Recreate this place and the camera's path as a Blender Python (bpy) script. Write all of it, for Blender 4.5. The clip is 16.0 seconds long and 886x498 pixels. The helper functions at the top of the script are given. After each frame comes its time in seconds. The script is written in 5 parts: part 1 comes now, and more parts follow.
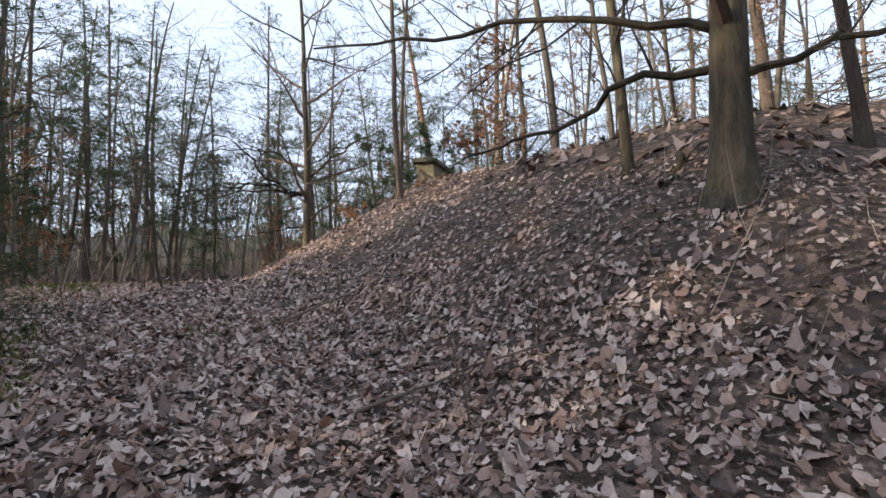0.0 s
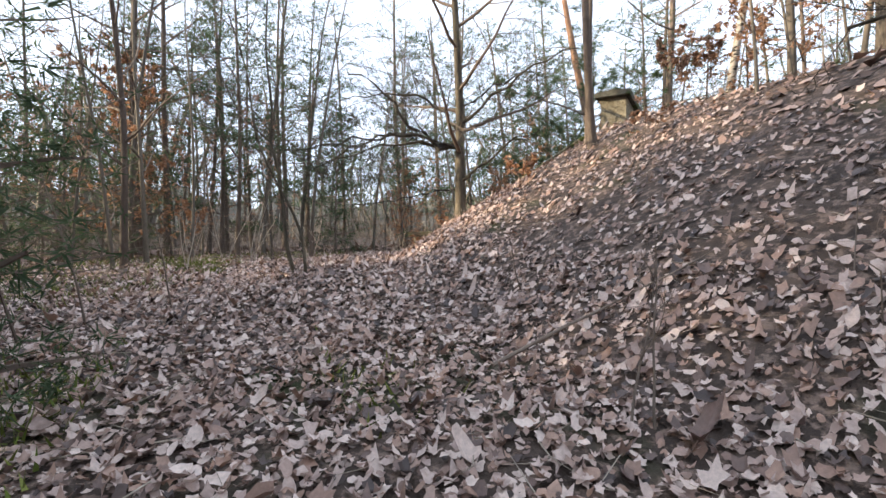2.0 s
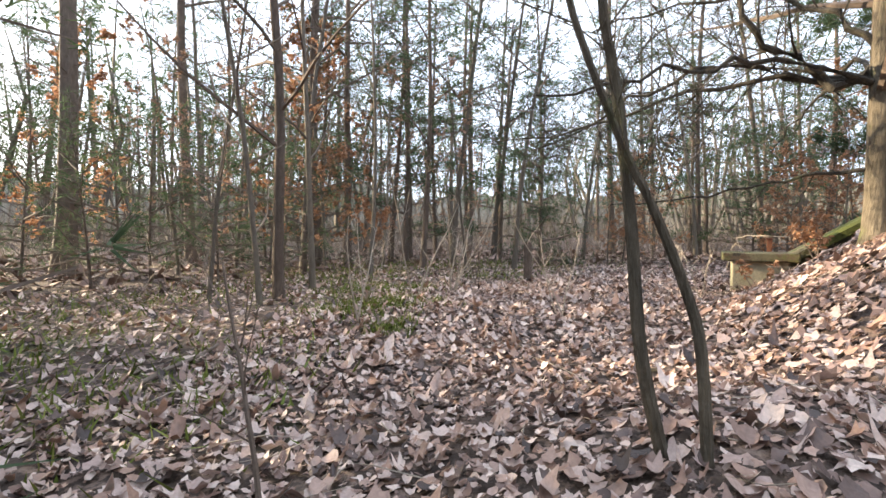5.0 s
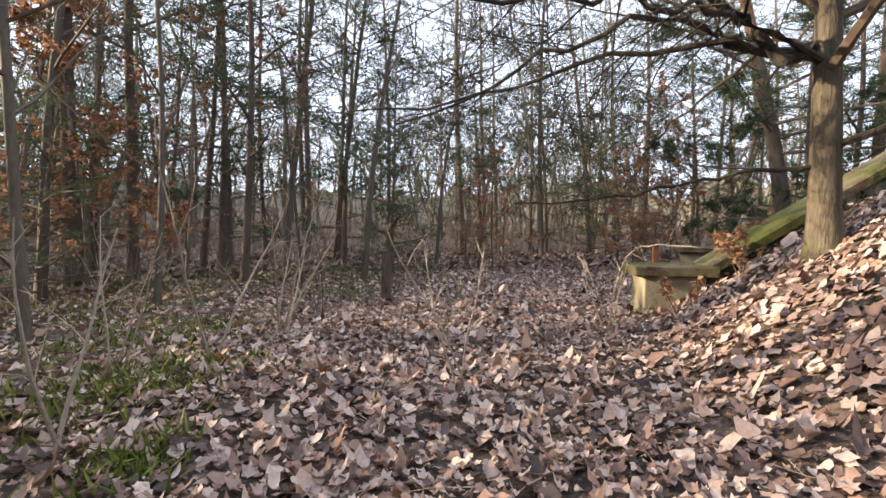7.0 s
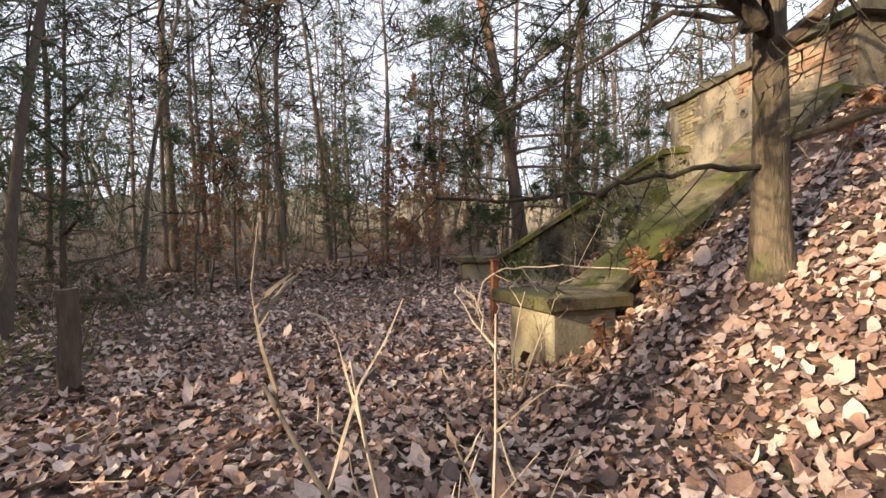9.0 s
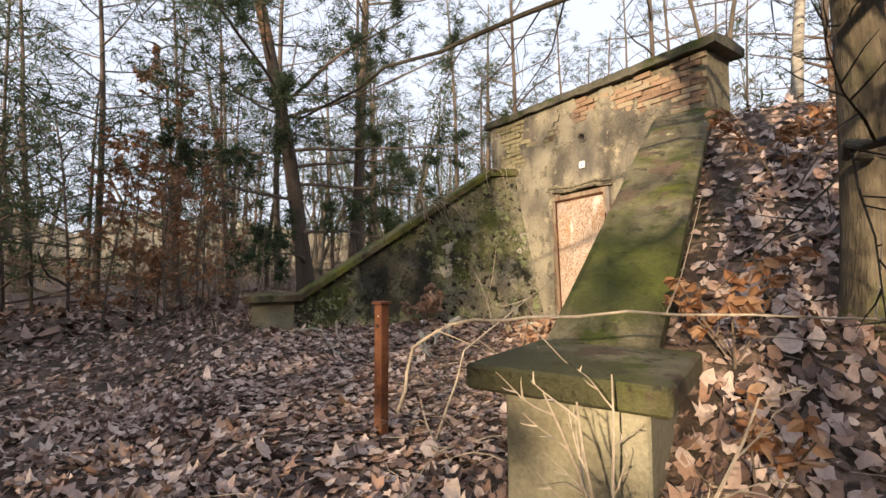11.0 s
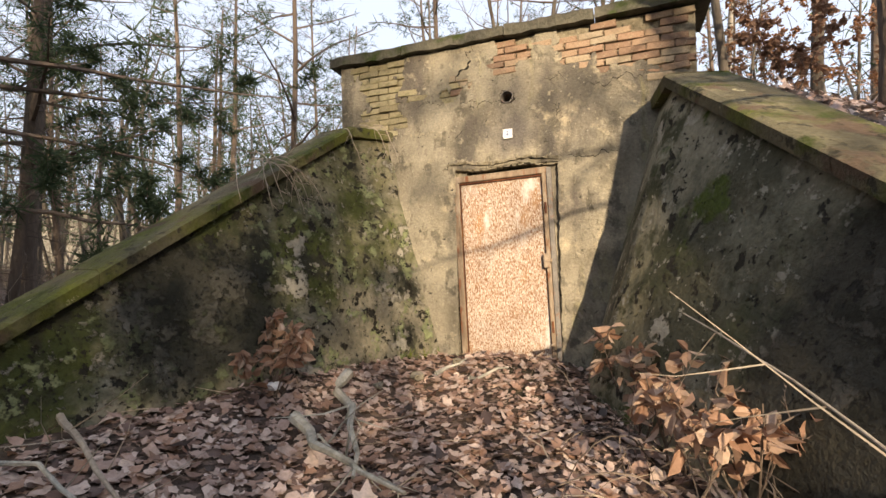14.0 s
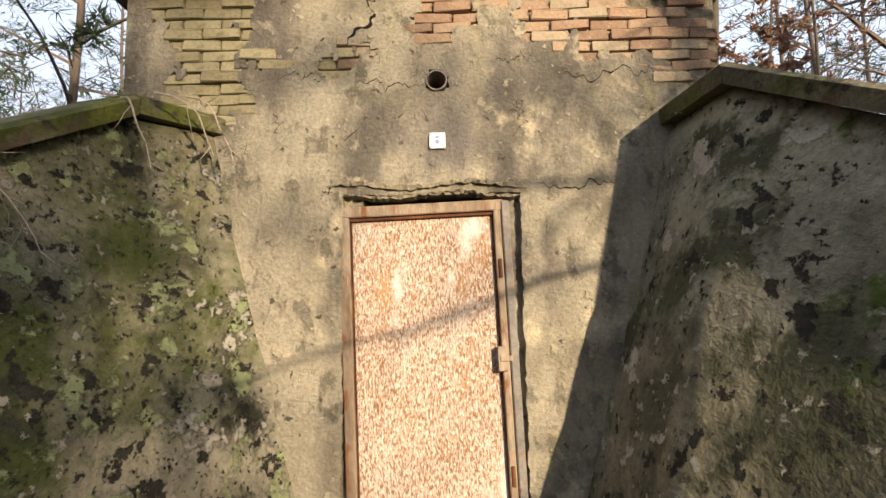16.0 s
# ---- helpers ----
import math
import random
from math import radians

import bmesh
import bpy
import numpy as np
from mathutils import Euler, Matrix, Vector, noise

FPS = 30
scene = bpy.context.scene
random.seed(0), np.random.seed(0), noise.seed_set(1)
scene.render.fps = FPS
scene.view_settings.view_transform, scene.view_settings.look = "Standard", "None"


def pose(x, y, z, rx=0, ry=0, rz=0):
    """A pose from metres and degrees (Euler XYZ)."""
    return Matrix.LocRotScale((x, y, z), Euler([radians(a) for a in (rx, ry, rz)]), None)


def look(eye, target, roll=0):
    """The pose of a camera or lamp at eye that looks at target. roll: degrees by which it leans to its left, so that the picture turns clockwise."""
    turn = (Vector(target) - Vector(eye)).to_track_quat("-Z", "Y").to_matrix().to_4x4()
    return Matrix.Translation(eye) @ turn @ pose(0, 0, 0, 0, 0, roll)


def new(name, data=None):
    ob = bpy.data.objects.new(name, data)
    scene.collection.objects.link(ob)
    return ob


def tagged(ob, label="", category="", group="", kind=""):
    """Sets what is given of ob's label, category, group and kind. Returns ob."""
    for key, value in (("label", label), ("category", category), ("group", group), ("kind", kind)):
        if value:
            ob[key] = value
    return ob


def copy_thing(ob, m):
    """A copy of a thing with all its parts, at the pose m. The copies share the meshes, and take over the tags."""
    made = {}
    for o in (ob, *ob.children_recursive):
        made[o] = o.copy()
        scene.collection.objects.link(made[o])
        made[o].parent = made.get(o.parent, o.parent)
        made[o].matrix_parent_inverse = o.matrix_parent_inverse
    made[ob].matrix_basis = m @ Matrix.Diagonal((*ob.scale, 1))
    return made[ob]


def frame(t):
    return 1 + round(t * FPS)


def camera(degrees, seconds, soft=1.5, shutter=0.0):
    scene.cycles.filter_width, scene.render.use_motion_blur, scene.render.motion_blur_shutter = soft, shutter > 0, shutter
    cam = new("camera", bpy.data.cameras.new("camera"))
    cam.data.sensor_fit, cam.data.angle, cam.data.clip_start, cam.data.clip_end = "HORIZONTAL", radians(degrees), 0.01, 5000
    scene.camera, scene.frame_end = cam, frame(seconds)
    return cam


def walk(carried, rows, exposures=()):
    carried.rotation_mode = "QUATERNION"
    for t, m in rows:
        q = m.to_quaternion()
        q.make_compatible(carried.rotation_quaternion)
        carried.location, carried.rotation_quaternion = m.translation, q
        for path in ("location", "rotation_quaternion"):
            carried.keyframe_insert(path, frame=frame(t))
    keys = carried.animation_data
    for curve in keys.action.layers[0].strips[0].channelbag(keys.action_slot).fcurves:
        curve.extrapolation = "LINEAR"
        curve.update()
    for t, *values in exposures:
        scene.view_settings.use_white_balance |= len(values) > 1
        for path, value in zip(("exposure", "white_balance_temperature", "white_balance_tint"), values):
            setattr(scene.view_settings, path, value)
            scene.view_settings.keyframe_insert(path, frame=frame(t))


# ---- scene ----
cam = camera(86.8, 16.0, 1.5)
PATH = [
    (0, (16.064, 4.931, -0.03), (14.144, 4.382, 0.071), -0.9),
    (0.5, (15.591, 4.428, -0.026), (13.682, 3.832, -0.002), -1.8),
    (1, (14.956, 3.817, -0.011), (13.086, 3.107, -0.013), -1.8),
    (1.5, (14.193, 3.085, 0.078), (12.379, 2.244, 0.062), -0.9),
    (2, (13.509, 2.264, 0.213), (11.769, 1.277, 0.174), -0.7),
    (2.5, (12.919, 1.505, 0.332), (11.277, 0.365, 0.28), -0.2),
    (3, (12.312, 0.669, 0.387), (10.791, -0.628, 0.334), 0.8),
    (3.5, (11.76, -0.149, 0.493), (10.365, -1.58, 0.428), -0.3),
    (4, (11.354, -0.908, 0.549), (10.064, -2.436, 0.494), 0.3),
    (6.5, (9.743, -2.965, 0.75), (8.363, -4.409, 0.657), 1.0),
    (7, (9.226, -3.51, 0.769), (7.498, -4.516, 0.704), 0.3),
    (7.5, (8.789, -3.986, 0.766), (6.849, -4.471, 0.724), -0.2),
    (8, (8.282, -4.464, 0.783), (6.302, -4.746, 0.745), -0.1),
    (8.5, (7.758, -4.942, 0.878), (5.761, -5.03, 0.811), -0.2),
    (9, (7.166, -5.274, 0.878), (5.171, -5.143, 0.835), -0.3),
    (9.5, (6.692, -5.573, 0.816), (4.73, -5.187, 0.831), 0.1),
    (10, (6.052, -5.693, 0.839), (4.166, -5.029, 0.903), -1.1),
    (10.2, (5.775, -5.733, 0.824), (3.932, -4.961, 0.892), -1.2),
    (12.5, (2.699, -5.946, 0.952), (1.486, -4.36, 1.058), -0.3),
    (13, (2.124, -5.827, 0.957), (1.061, -4.136, 1.049), -0.7),
    (13.5, (1.529, -5.508, 0.981), (0.64, -3.717, 1.054), -1.0),
    (14, (1.099, -5.065, 0.983), (0.401, -3.193, 1.056), -1.1),
    (14.5, (0.676, -4.467, 1.08), (0.184, -2.531, 1.17), -1.1),
    (15, (0.358, -3.982, 1.202), (0.036, -2.012, 1.333), -1.1),
    (15.5, (0.2, -3.447, 1.34), (0.046, -1.459, 1.507), -1.0),
    (16, (0.086, -2.986, 1.395), (0.046, -0.997, 1.608), -0.9),
]
EXPOSURES = [(0.0, 1.3, 6300, 7), (1.0, 1.6, 6400, 7), (2.5, 2.15, 6500, 6), (4.0, 2.5, 6550, 5), (6.5, 1.9, 6700, 9), (7.5, 1.75, 6900, 11), (8.5, 1.62, 7200, 13), (10.0, 1.42, 7200, 12), (12.5, 1.02, 6900, 10), (14.5, 1.22, 6900, 10), (16.0, 1.24, 6800, 9)]
walk(cam, [(t, look(e, g, r)) for t, e, g, r in PATH], EXPOSURES)

# ---- world and sun ----
SUN_AZ, SUN_EL = 150.0, 17.0
world = bpy.data.worlds.new("sky")
scene.world = world
world.use_nodes = True
wn = world.node_tree.nodes
sky = wn.new("ShaderNodeTexSky")
sky.sky_type, sky.sun_disc = "NISHITA", False
sky.sun_elevation, sky.sun_rotation = radians(SUN_EL), radians(SUN_AZ)
sky.air_density, sky.dust_density, sky.ozone_density = 1.0, 4.0, 1.0
wn["Background"].inputs["Strength"].default_value = 0.15
veil = wn.new("ShaderNodeMix")  # thin even high cloud
veil.data_type = "RGBA"
veil.inputs["Factor"].default_value = .86
veil.inputs["B"].default_value = (2.85, 3.2, 4.0, 1)
world.node_tree.links.new(sky.outputs["Color"], veil.inputs["A"])
world.node_tree.links.new(veil.outputs["Result"], wn["Background"].inputs["Color"])
sun_dir = Vector((math.sin(radians(SUN_AZ)) * math.cos(radians(SUN_EL)), math.cos(radians(SUN_AZ)) * math.cos(radians(SUN_EL)), math.sin(radians(SUN_EL))))
sun = new("sun", bpy.data.lights.new("sun", "SUN"))
sun.data.energy, sun.data.angle, sun.data.color = 4.1, radians(1.0), (1.0, 0.81, 0.58)
sun.matrix_world = look((0, 0, 40), Vector((0, 0, 40)) - sun_dir)


# ---- materials ----
def material(name, stops, scale=4.0, rough=0.9, bump=0.3, stretch=(1, 1, 1), fine=30.0, layers=(), island=0.0, objvar=0.0, metal=0.0, detail=6.0, bump_scale=None, sheer=0.0, gloss=0.25, spots=()):
    """Noise-driven colour ramp, with stain layers (colour, scale, low, high, stretch), a fine grain and bump."""
    m = bpy.data.materials.new(name)
    m.use_nodes = True
    nt = m.node_tree
    n, l = nt.nodes, nt.links
    bsdf = n["Principled BSDF"]
    co = n.new("ShaderNodeTexCoord")

    def noise_at(sc, st, det=detail):
        mp = n.new("ShaderNodeMapping")
        mp.inputs["Scale"].default_value = st
        l.new(co.outputs["Object"], mp.inputs["Vector"])
        tx = n.new("ShaderNodeTexNoise")
        tx.inputs["Scale"].default_value, tx.inputs["Detail"].default_value, tx.inputs["Roughness"].default_value = sc, det, 0.62
        l.new(mp.outputs["Vector"], tx.inputs["Vector"])
        return tx.outputs["Fac"]

    base = noise_at(scale, stretch)
    fac = base
    for amount, kind, out in ((island, "ShaderNodeNewGeometry", "Random Per Island"), (objvar, "ShaderNodeObjectInfo", "Random")):
        if amount:
            src = n.new(kind)
            mix = n.new("ShaderNodeMix")
            mix.inputs["Factor"].default_value = amount
            l.new(fac, mix.inputs["A"])
            l.new(src.outputs[out], mix.inputs["B"])
            fac = mix.outputs["Result"]
    ramp = n.new("ShaderNodeValToRGB")
    lo, hi = (0.1, 0.9) if (island or objvar) else (0.3, 0.7)
    while len(ramp.color_ramp.elements) < len(stops):
        ramp.color_ramp.elements.new(0.5)
    for i, c in enumerate(stops):
        e = ramp.color_ramp.elements[i]
        e.position, e.color = lo + (hi - lo) * i / max(1, len(stops) - 1), (*c, 1)
    l.new(fac, ramp.inputs["Fac"])
    col = ramp.outputs["Color"]
    reliefs = []
    for c, sc, low, high, st, *depth in layers:
        rr = n.new("ShaderNodeMapRange")
        rr.inputs["From Min"].default_value, rr.inputs["From Max"].default_value = low, high
        l.new(noise_at(sc, st, 8.0), rr.inputs["Value"])
        reliefs += [(rr.outputs["Result"], d) for d in depth]
        mix = n.new("ShaderNodeMix")
        mix.data_type = "RGBA"
        l.new(rr.outputs["Result"], mix.inputs["Factor"])
        l.new(col, mix.inputs["A"])
        mix.inputs["B"].default_value = (*c, 1)
        col = mix.outputs["Result"]
    for c, centre, size, rag in spots:  # a single patch with a ragged rim
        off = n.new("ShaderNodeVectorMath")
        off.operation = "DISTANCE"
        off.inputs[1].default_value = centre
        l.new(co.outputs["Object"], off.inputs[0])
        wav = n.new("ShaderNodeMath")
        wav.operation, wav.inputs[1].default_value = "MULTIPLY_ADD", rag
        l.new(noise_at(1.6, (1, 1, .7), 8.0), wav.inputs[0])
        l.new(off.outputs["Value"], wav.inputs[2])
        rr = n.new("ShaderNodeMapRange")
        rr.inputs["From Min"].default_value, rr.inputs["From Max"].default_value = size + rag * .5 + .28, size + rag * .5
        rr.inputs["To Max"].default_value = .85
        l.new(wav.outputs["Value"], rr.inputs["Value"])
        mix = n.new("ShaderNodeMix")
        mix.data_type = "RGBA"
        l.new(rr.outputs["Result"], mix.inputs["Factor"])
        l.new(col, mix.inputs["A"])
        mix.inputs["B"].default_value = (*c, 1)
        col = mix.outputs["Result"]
    grain = noise_at(fine, stretch, 4.0)
    gr = n.new("ShaderNodeMapRange")
    gr.inputs["From Min"].default_value, gr.inputs["From Max"].default_value = 0.3, 0.7
    gr.inputs["To Min"].default_value, gr.inputs["To Max"].default_value = 0.78, 1.15
    l.new(grain, gr.inputs["Value"])
    mul = n.new("ShaderNodeMix")
    mul.data_type, mul.blend_type = "RGBA", "MULTIPLY"
    mul.inputs["Factor"].default_value = 1.0
    l.new(col, mul.inputs["A"])
    l.new(gr.outputs["Result"], mul.inputs["B"])
    l.new(mul.outputs["Result"], bsdf.inputs["Base Color"])
    bsdf.inputs["Roughness"].default_value, bsdf.inputs["Metallic"].default_value = rough, metal
    bsdf.inputs["Specular IOR Level"].default_value = gloss
    if sheer:
        tr = n.new("ShaderNodeBsdfTranslucent")
        l.new(mul.outputs["Result"], tr.inputs["Color"])
        ms = n.new("ShaderNodeMixShader")
        ms.inputs["Fac"].default_value = sheer
        l.new(bsdf.outputs["BSDF"], ms.inputs[1])
        l.new(tr.outputs["BSDF"], ms.inputs[2])
        l.new(ms.outputs["Shader"], n["Material Output"].inputs["Surface"])
    if bump:
        add = n.new("ShaderNodeMath")
        add.operation = "ADD"
        l.new(base, add.inputs[0])
        l.new(grain, add.inputs[1])
        for out, depth in reliefs:
            more = n.new("ShaderNodeMath")
            more.operation, more.inputs[1].default_value = "MULTIPLY_ADD", depth
            l.new(out, more.inputs[0])
            l.new(add.outputs["Value"], more.inputs[2])
            add = more
        bp = n.new("ShaderNodeBump")
        bp.inputs["Strength"].default_value, bp.inputs["Distance"].default_value = bump, bump_scale or 0.02
        l.new(add.outputs["Value"], bp.inputs["Height"])
        l.new(bp.outputs["Normal"], bsdf.inputs["Normal"])
    return m


U = (1, 1, 1)
M_SOIL = material("forest_soil", [(.03, .022, .018), (.065, .047, .038), (.115, .083, .066)], 3.0, fine=60, bump=.8, layers=[((.21, .15, .12), 11, .5, .6, U), ((.03, .04, .012), .5, .58, .72, U)])
M_LITTER = material("fallen_leaves", [(.05, .032, .027), (.20, .125, .10), (.35, .215, .155), (.39, .28, .24), (.51, .39, .335), (.64, .51, .44)], 1.2, rough=.5, gloss=.5, fine=45, bump=.25, island=.85, sheer=.12)
M_LITTER_FAR = material("fallen_leaves_far", [(.09, .06, .048), (.20, .135, .11), (.31, .22, .185), (.43, .32, .275)], 1.2, rough=.75, fine=45, bump=.2, island=.85)
M_MOSS = material("moss", [(.06, .085, .015), (.13, .16, .03), (.22, .22, .06)], 2, island=.6, fine=40, bump=0)
M_PLASTER = material("weathered_plaster", [(.17, .15, .112), (.245, .22, .168), (.315, .285, .22), (.38, .345, .27)], 1.6, fine=38, bump=.9, bump_scale=.016,
                     layers=[((.13, .115, .098), .75, .50, .57, (1, 1, .55)), ((.115, .105, .088), 1.5, .54, .62, (1, 1, .6)), ((.45, .39, .28), 2.2, .56, .66, U), ((.30, .28, .12), .8, .56, .68, (1.5, 1, .4)), ((.15, .135, .105), 5, .55, .62, (1, 1, .7), -.3), ((.36, .32, .24), 8, .60, .64, U, .4), ((.42, .39, .33), 21, .65, .68, U, .3), ((.085, .078, .064), 11, .645, .67, U, -.7)],
                     spots=[((.115, .105, .10), (.08, 0, 2.45), .10, 1.1), ((.13, .118, .105), (.1, 0, 2.95), .05, 1.0), ((.13, .12, .10), (-1.0, 0, 1.9), .05, 1.3)])
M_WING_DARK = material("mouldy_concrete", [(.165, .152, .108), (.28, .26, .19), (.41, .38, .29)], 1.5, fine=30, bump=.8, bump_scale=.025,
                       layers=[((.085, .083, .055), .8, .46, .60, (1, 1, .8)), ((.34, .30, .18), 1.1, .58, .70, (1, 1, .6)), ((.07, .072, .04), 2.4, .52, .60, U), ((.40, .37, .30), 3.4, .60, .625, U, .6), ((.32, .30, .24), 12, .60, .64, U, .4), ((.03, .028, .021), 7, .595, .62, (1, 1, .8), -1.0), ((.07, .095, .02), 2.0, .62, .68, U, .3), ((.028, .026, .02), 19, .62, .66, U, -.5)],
                       # one near-black patch low on the outer half of the wall
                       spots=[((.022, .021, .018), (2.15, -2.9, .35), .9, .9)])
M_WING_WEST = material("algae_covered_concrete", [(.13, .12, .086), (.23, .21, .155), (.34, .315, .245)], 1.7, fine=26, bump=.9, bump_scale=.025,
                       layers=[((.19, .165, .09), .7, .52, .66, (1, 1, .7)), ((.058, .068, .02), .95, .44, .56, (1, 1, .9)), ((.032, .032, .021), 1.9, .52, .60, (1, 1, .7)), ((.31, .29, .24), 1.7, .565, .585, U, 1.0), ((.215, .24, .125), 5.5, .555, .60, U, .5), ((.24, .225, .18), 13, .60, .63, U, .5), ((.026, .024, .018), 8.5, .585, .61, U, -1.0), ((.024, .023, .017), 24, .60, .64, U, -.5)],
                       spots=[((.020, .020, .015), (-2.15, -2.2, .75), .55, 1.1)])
M_COPING = material("mossy_coping", [(.07, .062, .04), (.13, .115, .072), (.21, .185, .115)], 2.4, fine=40, bump=.7, bump_scale=.025, layers=[((.095, .105, .02), 1.1, .47, .60, U), ((.10, .07, .048), 3.1, .55, .62, U), ((.05, .062, .012), 2.3, .52, .62, U, .5), ((.05, .045, .03), 8, .58, .64, U, -.5), ((.36, .33, .21), 9, .66, .7, U)], spots=[((.055, .065, .013), (2.75, -3.1, 1.0), .45, .9), ((.05, .05, .025), (3.1, -4.4, .4), .3, .8)])
M_PILLAR = material("pillar_concrete", [(.19, .17, .115), (.27, .25, .18), (.35, .32, .235)], 2.2, fine=45, bump=.4, layers=[((.10, .11, .04), 1.5, .56, .7, U), ((.08, .07, .05), 6, .64, .72, U)])
M_SLAB = material("roof_slab_concrete", [(.05, .048, .038), (.10, .095, .075), (.16, .15, .11)], 3, fine=30, bump=.7, layers=[((.05, .07, .02), 2, .53, .63, U)])
M_BRICK = material("old_brick", [(.19, .13, .095), (.27, .175, .12), (.32, .23, .16), (.34, .275, .195), (.30, .25, .185)], 6, fine=60, bump=.6, bump_scale=.012, objvar=.75, layers=[((.42, .35, .25), 7, .58, .68, U), ((.14, .09, .06), 11, .6, .7, U)])
M_BRICK_PALE = material("limewashed_brick", [(.22, .19, .12), (.30, .265, .165), (.37, .33, .21)], 5, fine=60, bump=.6, bump_scale=.012, objvar=.6, layers=[((.13, .12, .08), 6, .56, .66, U), ((.36, .33, .15), 2, .55, .68, U)])
M_MORTAR = material("mortar", [(.15, .13, .09), (.24, .21, .15), (.30, .27, .2)], 12, fine=70, bump=.9, layers=[((.05, .045, .035), 6, .56, .66, U)])
M_DOOR = material("rusty_painted_steel", [(.46, .40, .355), (.40, .31, .25), (.34, .215, .14)], 2.2, rough=.75, fine=60, bump=.35, bump_scale=.006, stretch=(1, 1, .55),
                  layers=[((.22, .115, .06), 105, .49, .53, (1, 1, .33)), ((.54, .50, .48), 1.9, .54, .70, (1.2, 1, .5)), ((.52, .46, .40), 80, .55, .61, (1, 1, .4)), ((.22, .11, .05), 110, .55, .61, (1, 1, .4)), ((.32, .18, .09), 2.6, .54, .66, (1, 1, .55)), ((.55, .51, .49), 3.1, .57, .66, (1.2, 1, .45)), ((.56, .51, .46), 90, .55, .58, (1, 1, .3))])
M_FRAME = material("rusty_door_frame", [(.16, .11, .075), (.26, .20, .145), (.36, .30, .235)], 9, rough=.75, fine=60, bump=.4, stretch=(1, 1, .25), layers=[((.20, .085, .045), 10, .54, .62, (1, 1, .3))])
M_STEEL = material("grey_steel", [(.16, .15, .14), (.24, .22, .20)], 6, rough=.6, fine=50, bump=.2, layers=[((.22, .10, .05), 8, .57, .66, U)])
M_RUST = material("rust", [(.06, .025, .017), (.115, .045, .025), (.19, .08, .035)], 7, rough=.85, fine=70, bump=.5, layers=[((.34, .16, .05), 3, .58, .7, U)])
# near-black colour stands for the shade inside cracks, pipe and post hole
M_BLACK = material("inner_shade_black", [(.008, .008, .007), (.014, .013, .012)], 5, bump=0)
M_WHITE = material("white_enamel", [(.70, .71, .74), (.80, .80, .82)], 3, rough=.35, fine=20, bump=0)
M_BLUE = material("faded_blue_print", [(.16, .2, .34), (.22, .26, .40)], 5, bump=0)
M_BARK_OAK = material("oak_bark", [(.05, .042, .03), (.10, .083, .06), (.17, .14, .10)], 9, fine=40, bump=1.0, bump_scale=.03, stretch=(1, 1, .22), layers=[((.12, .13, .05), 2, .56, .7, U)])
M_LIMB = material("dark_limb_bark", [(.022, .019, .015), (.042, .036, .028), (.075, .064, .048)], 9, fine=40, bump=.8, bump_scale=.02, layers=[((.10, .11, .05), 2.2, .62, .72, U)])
M_BARK_PINE = material("pine_bark", [(.072, .054, .044), (.132, .102, .082), (.204, .156, .120)], 7, fine=30, bump=1.0, bump_scale=.03, stretch=(1, 1, .3), objvar=.25)
M_BARK_ORANGE = material("upper_pine_bark", [(.13, .08, .055), (.22, .13, .085), (.29, .18, .115)], 5, fine=25, bump=.8, stretch=(1, 1, .35))
M_BARK_YOUNG = material("young_bark", [(.069, .056, .045), (.125, .106, .085), (.200, .169, .131)], 9, fine=40, bump=.4, stretch=(1, 1, .3), objvar=.5)
M_TWIG = material("twigs", [(.081, .061, .049), (.149, .115, .092), (.230, .182, .149)], 3, fine=30, bump=0, objvar=.4)
M_TWIG_PALE = material("pale_twigs", [(.30, .25, .20), (.42, .36, .29)], 5, fine=40, bump=.2)
M_BIRCH = material("birch_bark", [(.16, .14, .11), (.34, .31, .27), (.46, .43, .38)], 4, fine=30, bump=.4, stretch=(1, 1, 2.5), layers=[((.03, .027, .024), 5, .56, .6, (1, 1, 3))])
M_NEEDLE = material("pine_needles", [(.042, .066, .034), (.068, .10, .052), (.105, .138, .075)], 1.5, fine=20, bump=0, island=.6, sheer=.42)
M_DRY = material("dry_leaves", [(.22, .105, .055), (.33, .165, .085), (.42, .24, .14), (.48, .32, .22)], 2, rough=.7, fine=30, bump=0, island=.8, sheer=.35)
M_PEACH = material("pale_withered_leaves", [(.27, .15, .10), (.37, .23, .16), (.46, .32, .24), (.52, .40, .32)], 2, rough=.6, fine=30, bump=0, island=.8, sheer=.3)
M_DRY_DULL = material("dull_dry_leaves", [(.20, .11, .07), (.30, .18, .12), (.40, .27, .20)], 2, rough=.7, fine=30, bump=0, island=.8, sheer=.3)
# far colours lightened: the haze of distance is put into the base colour
M_FAR = material("hazy_far_wood", [(.144, .132, .108), (.216, .198, .162), (.300, .282, .234)], .25, fine=1.2, bump=0, stretch=(1, 1, .3))
M_FAR_TWIG = material("hazy_far_twigs", [(.130, .112, .091), (.195, .169, .137), (.273, .240, .195)], .2, fine=2, bump=0, island=.5)
M_WOODPALE = material("peeling_branch", [(.20, .19, .16), (.34, .33, .29), (.48, .46, .41)], 6, fine=40, bump=.5)


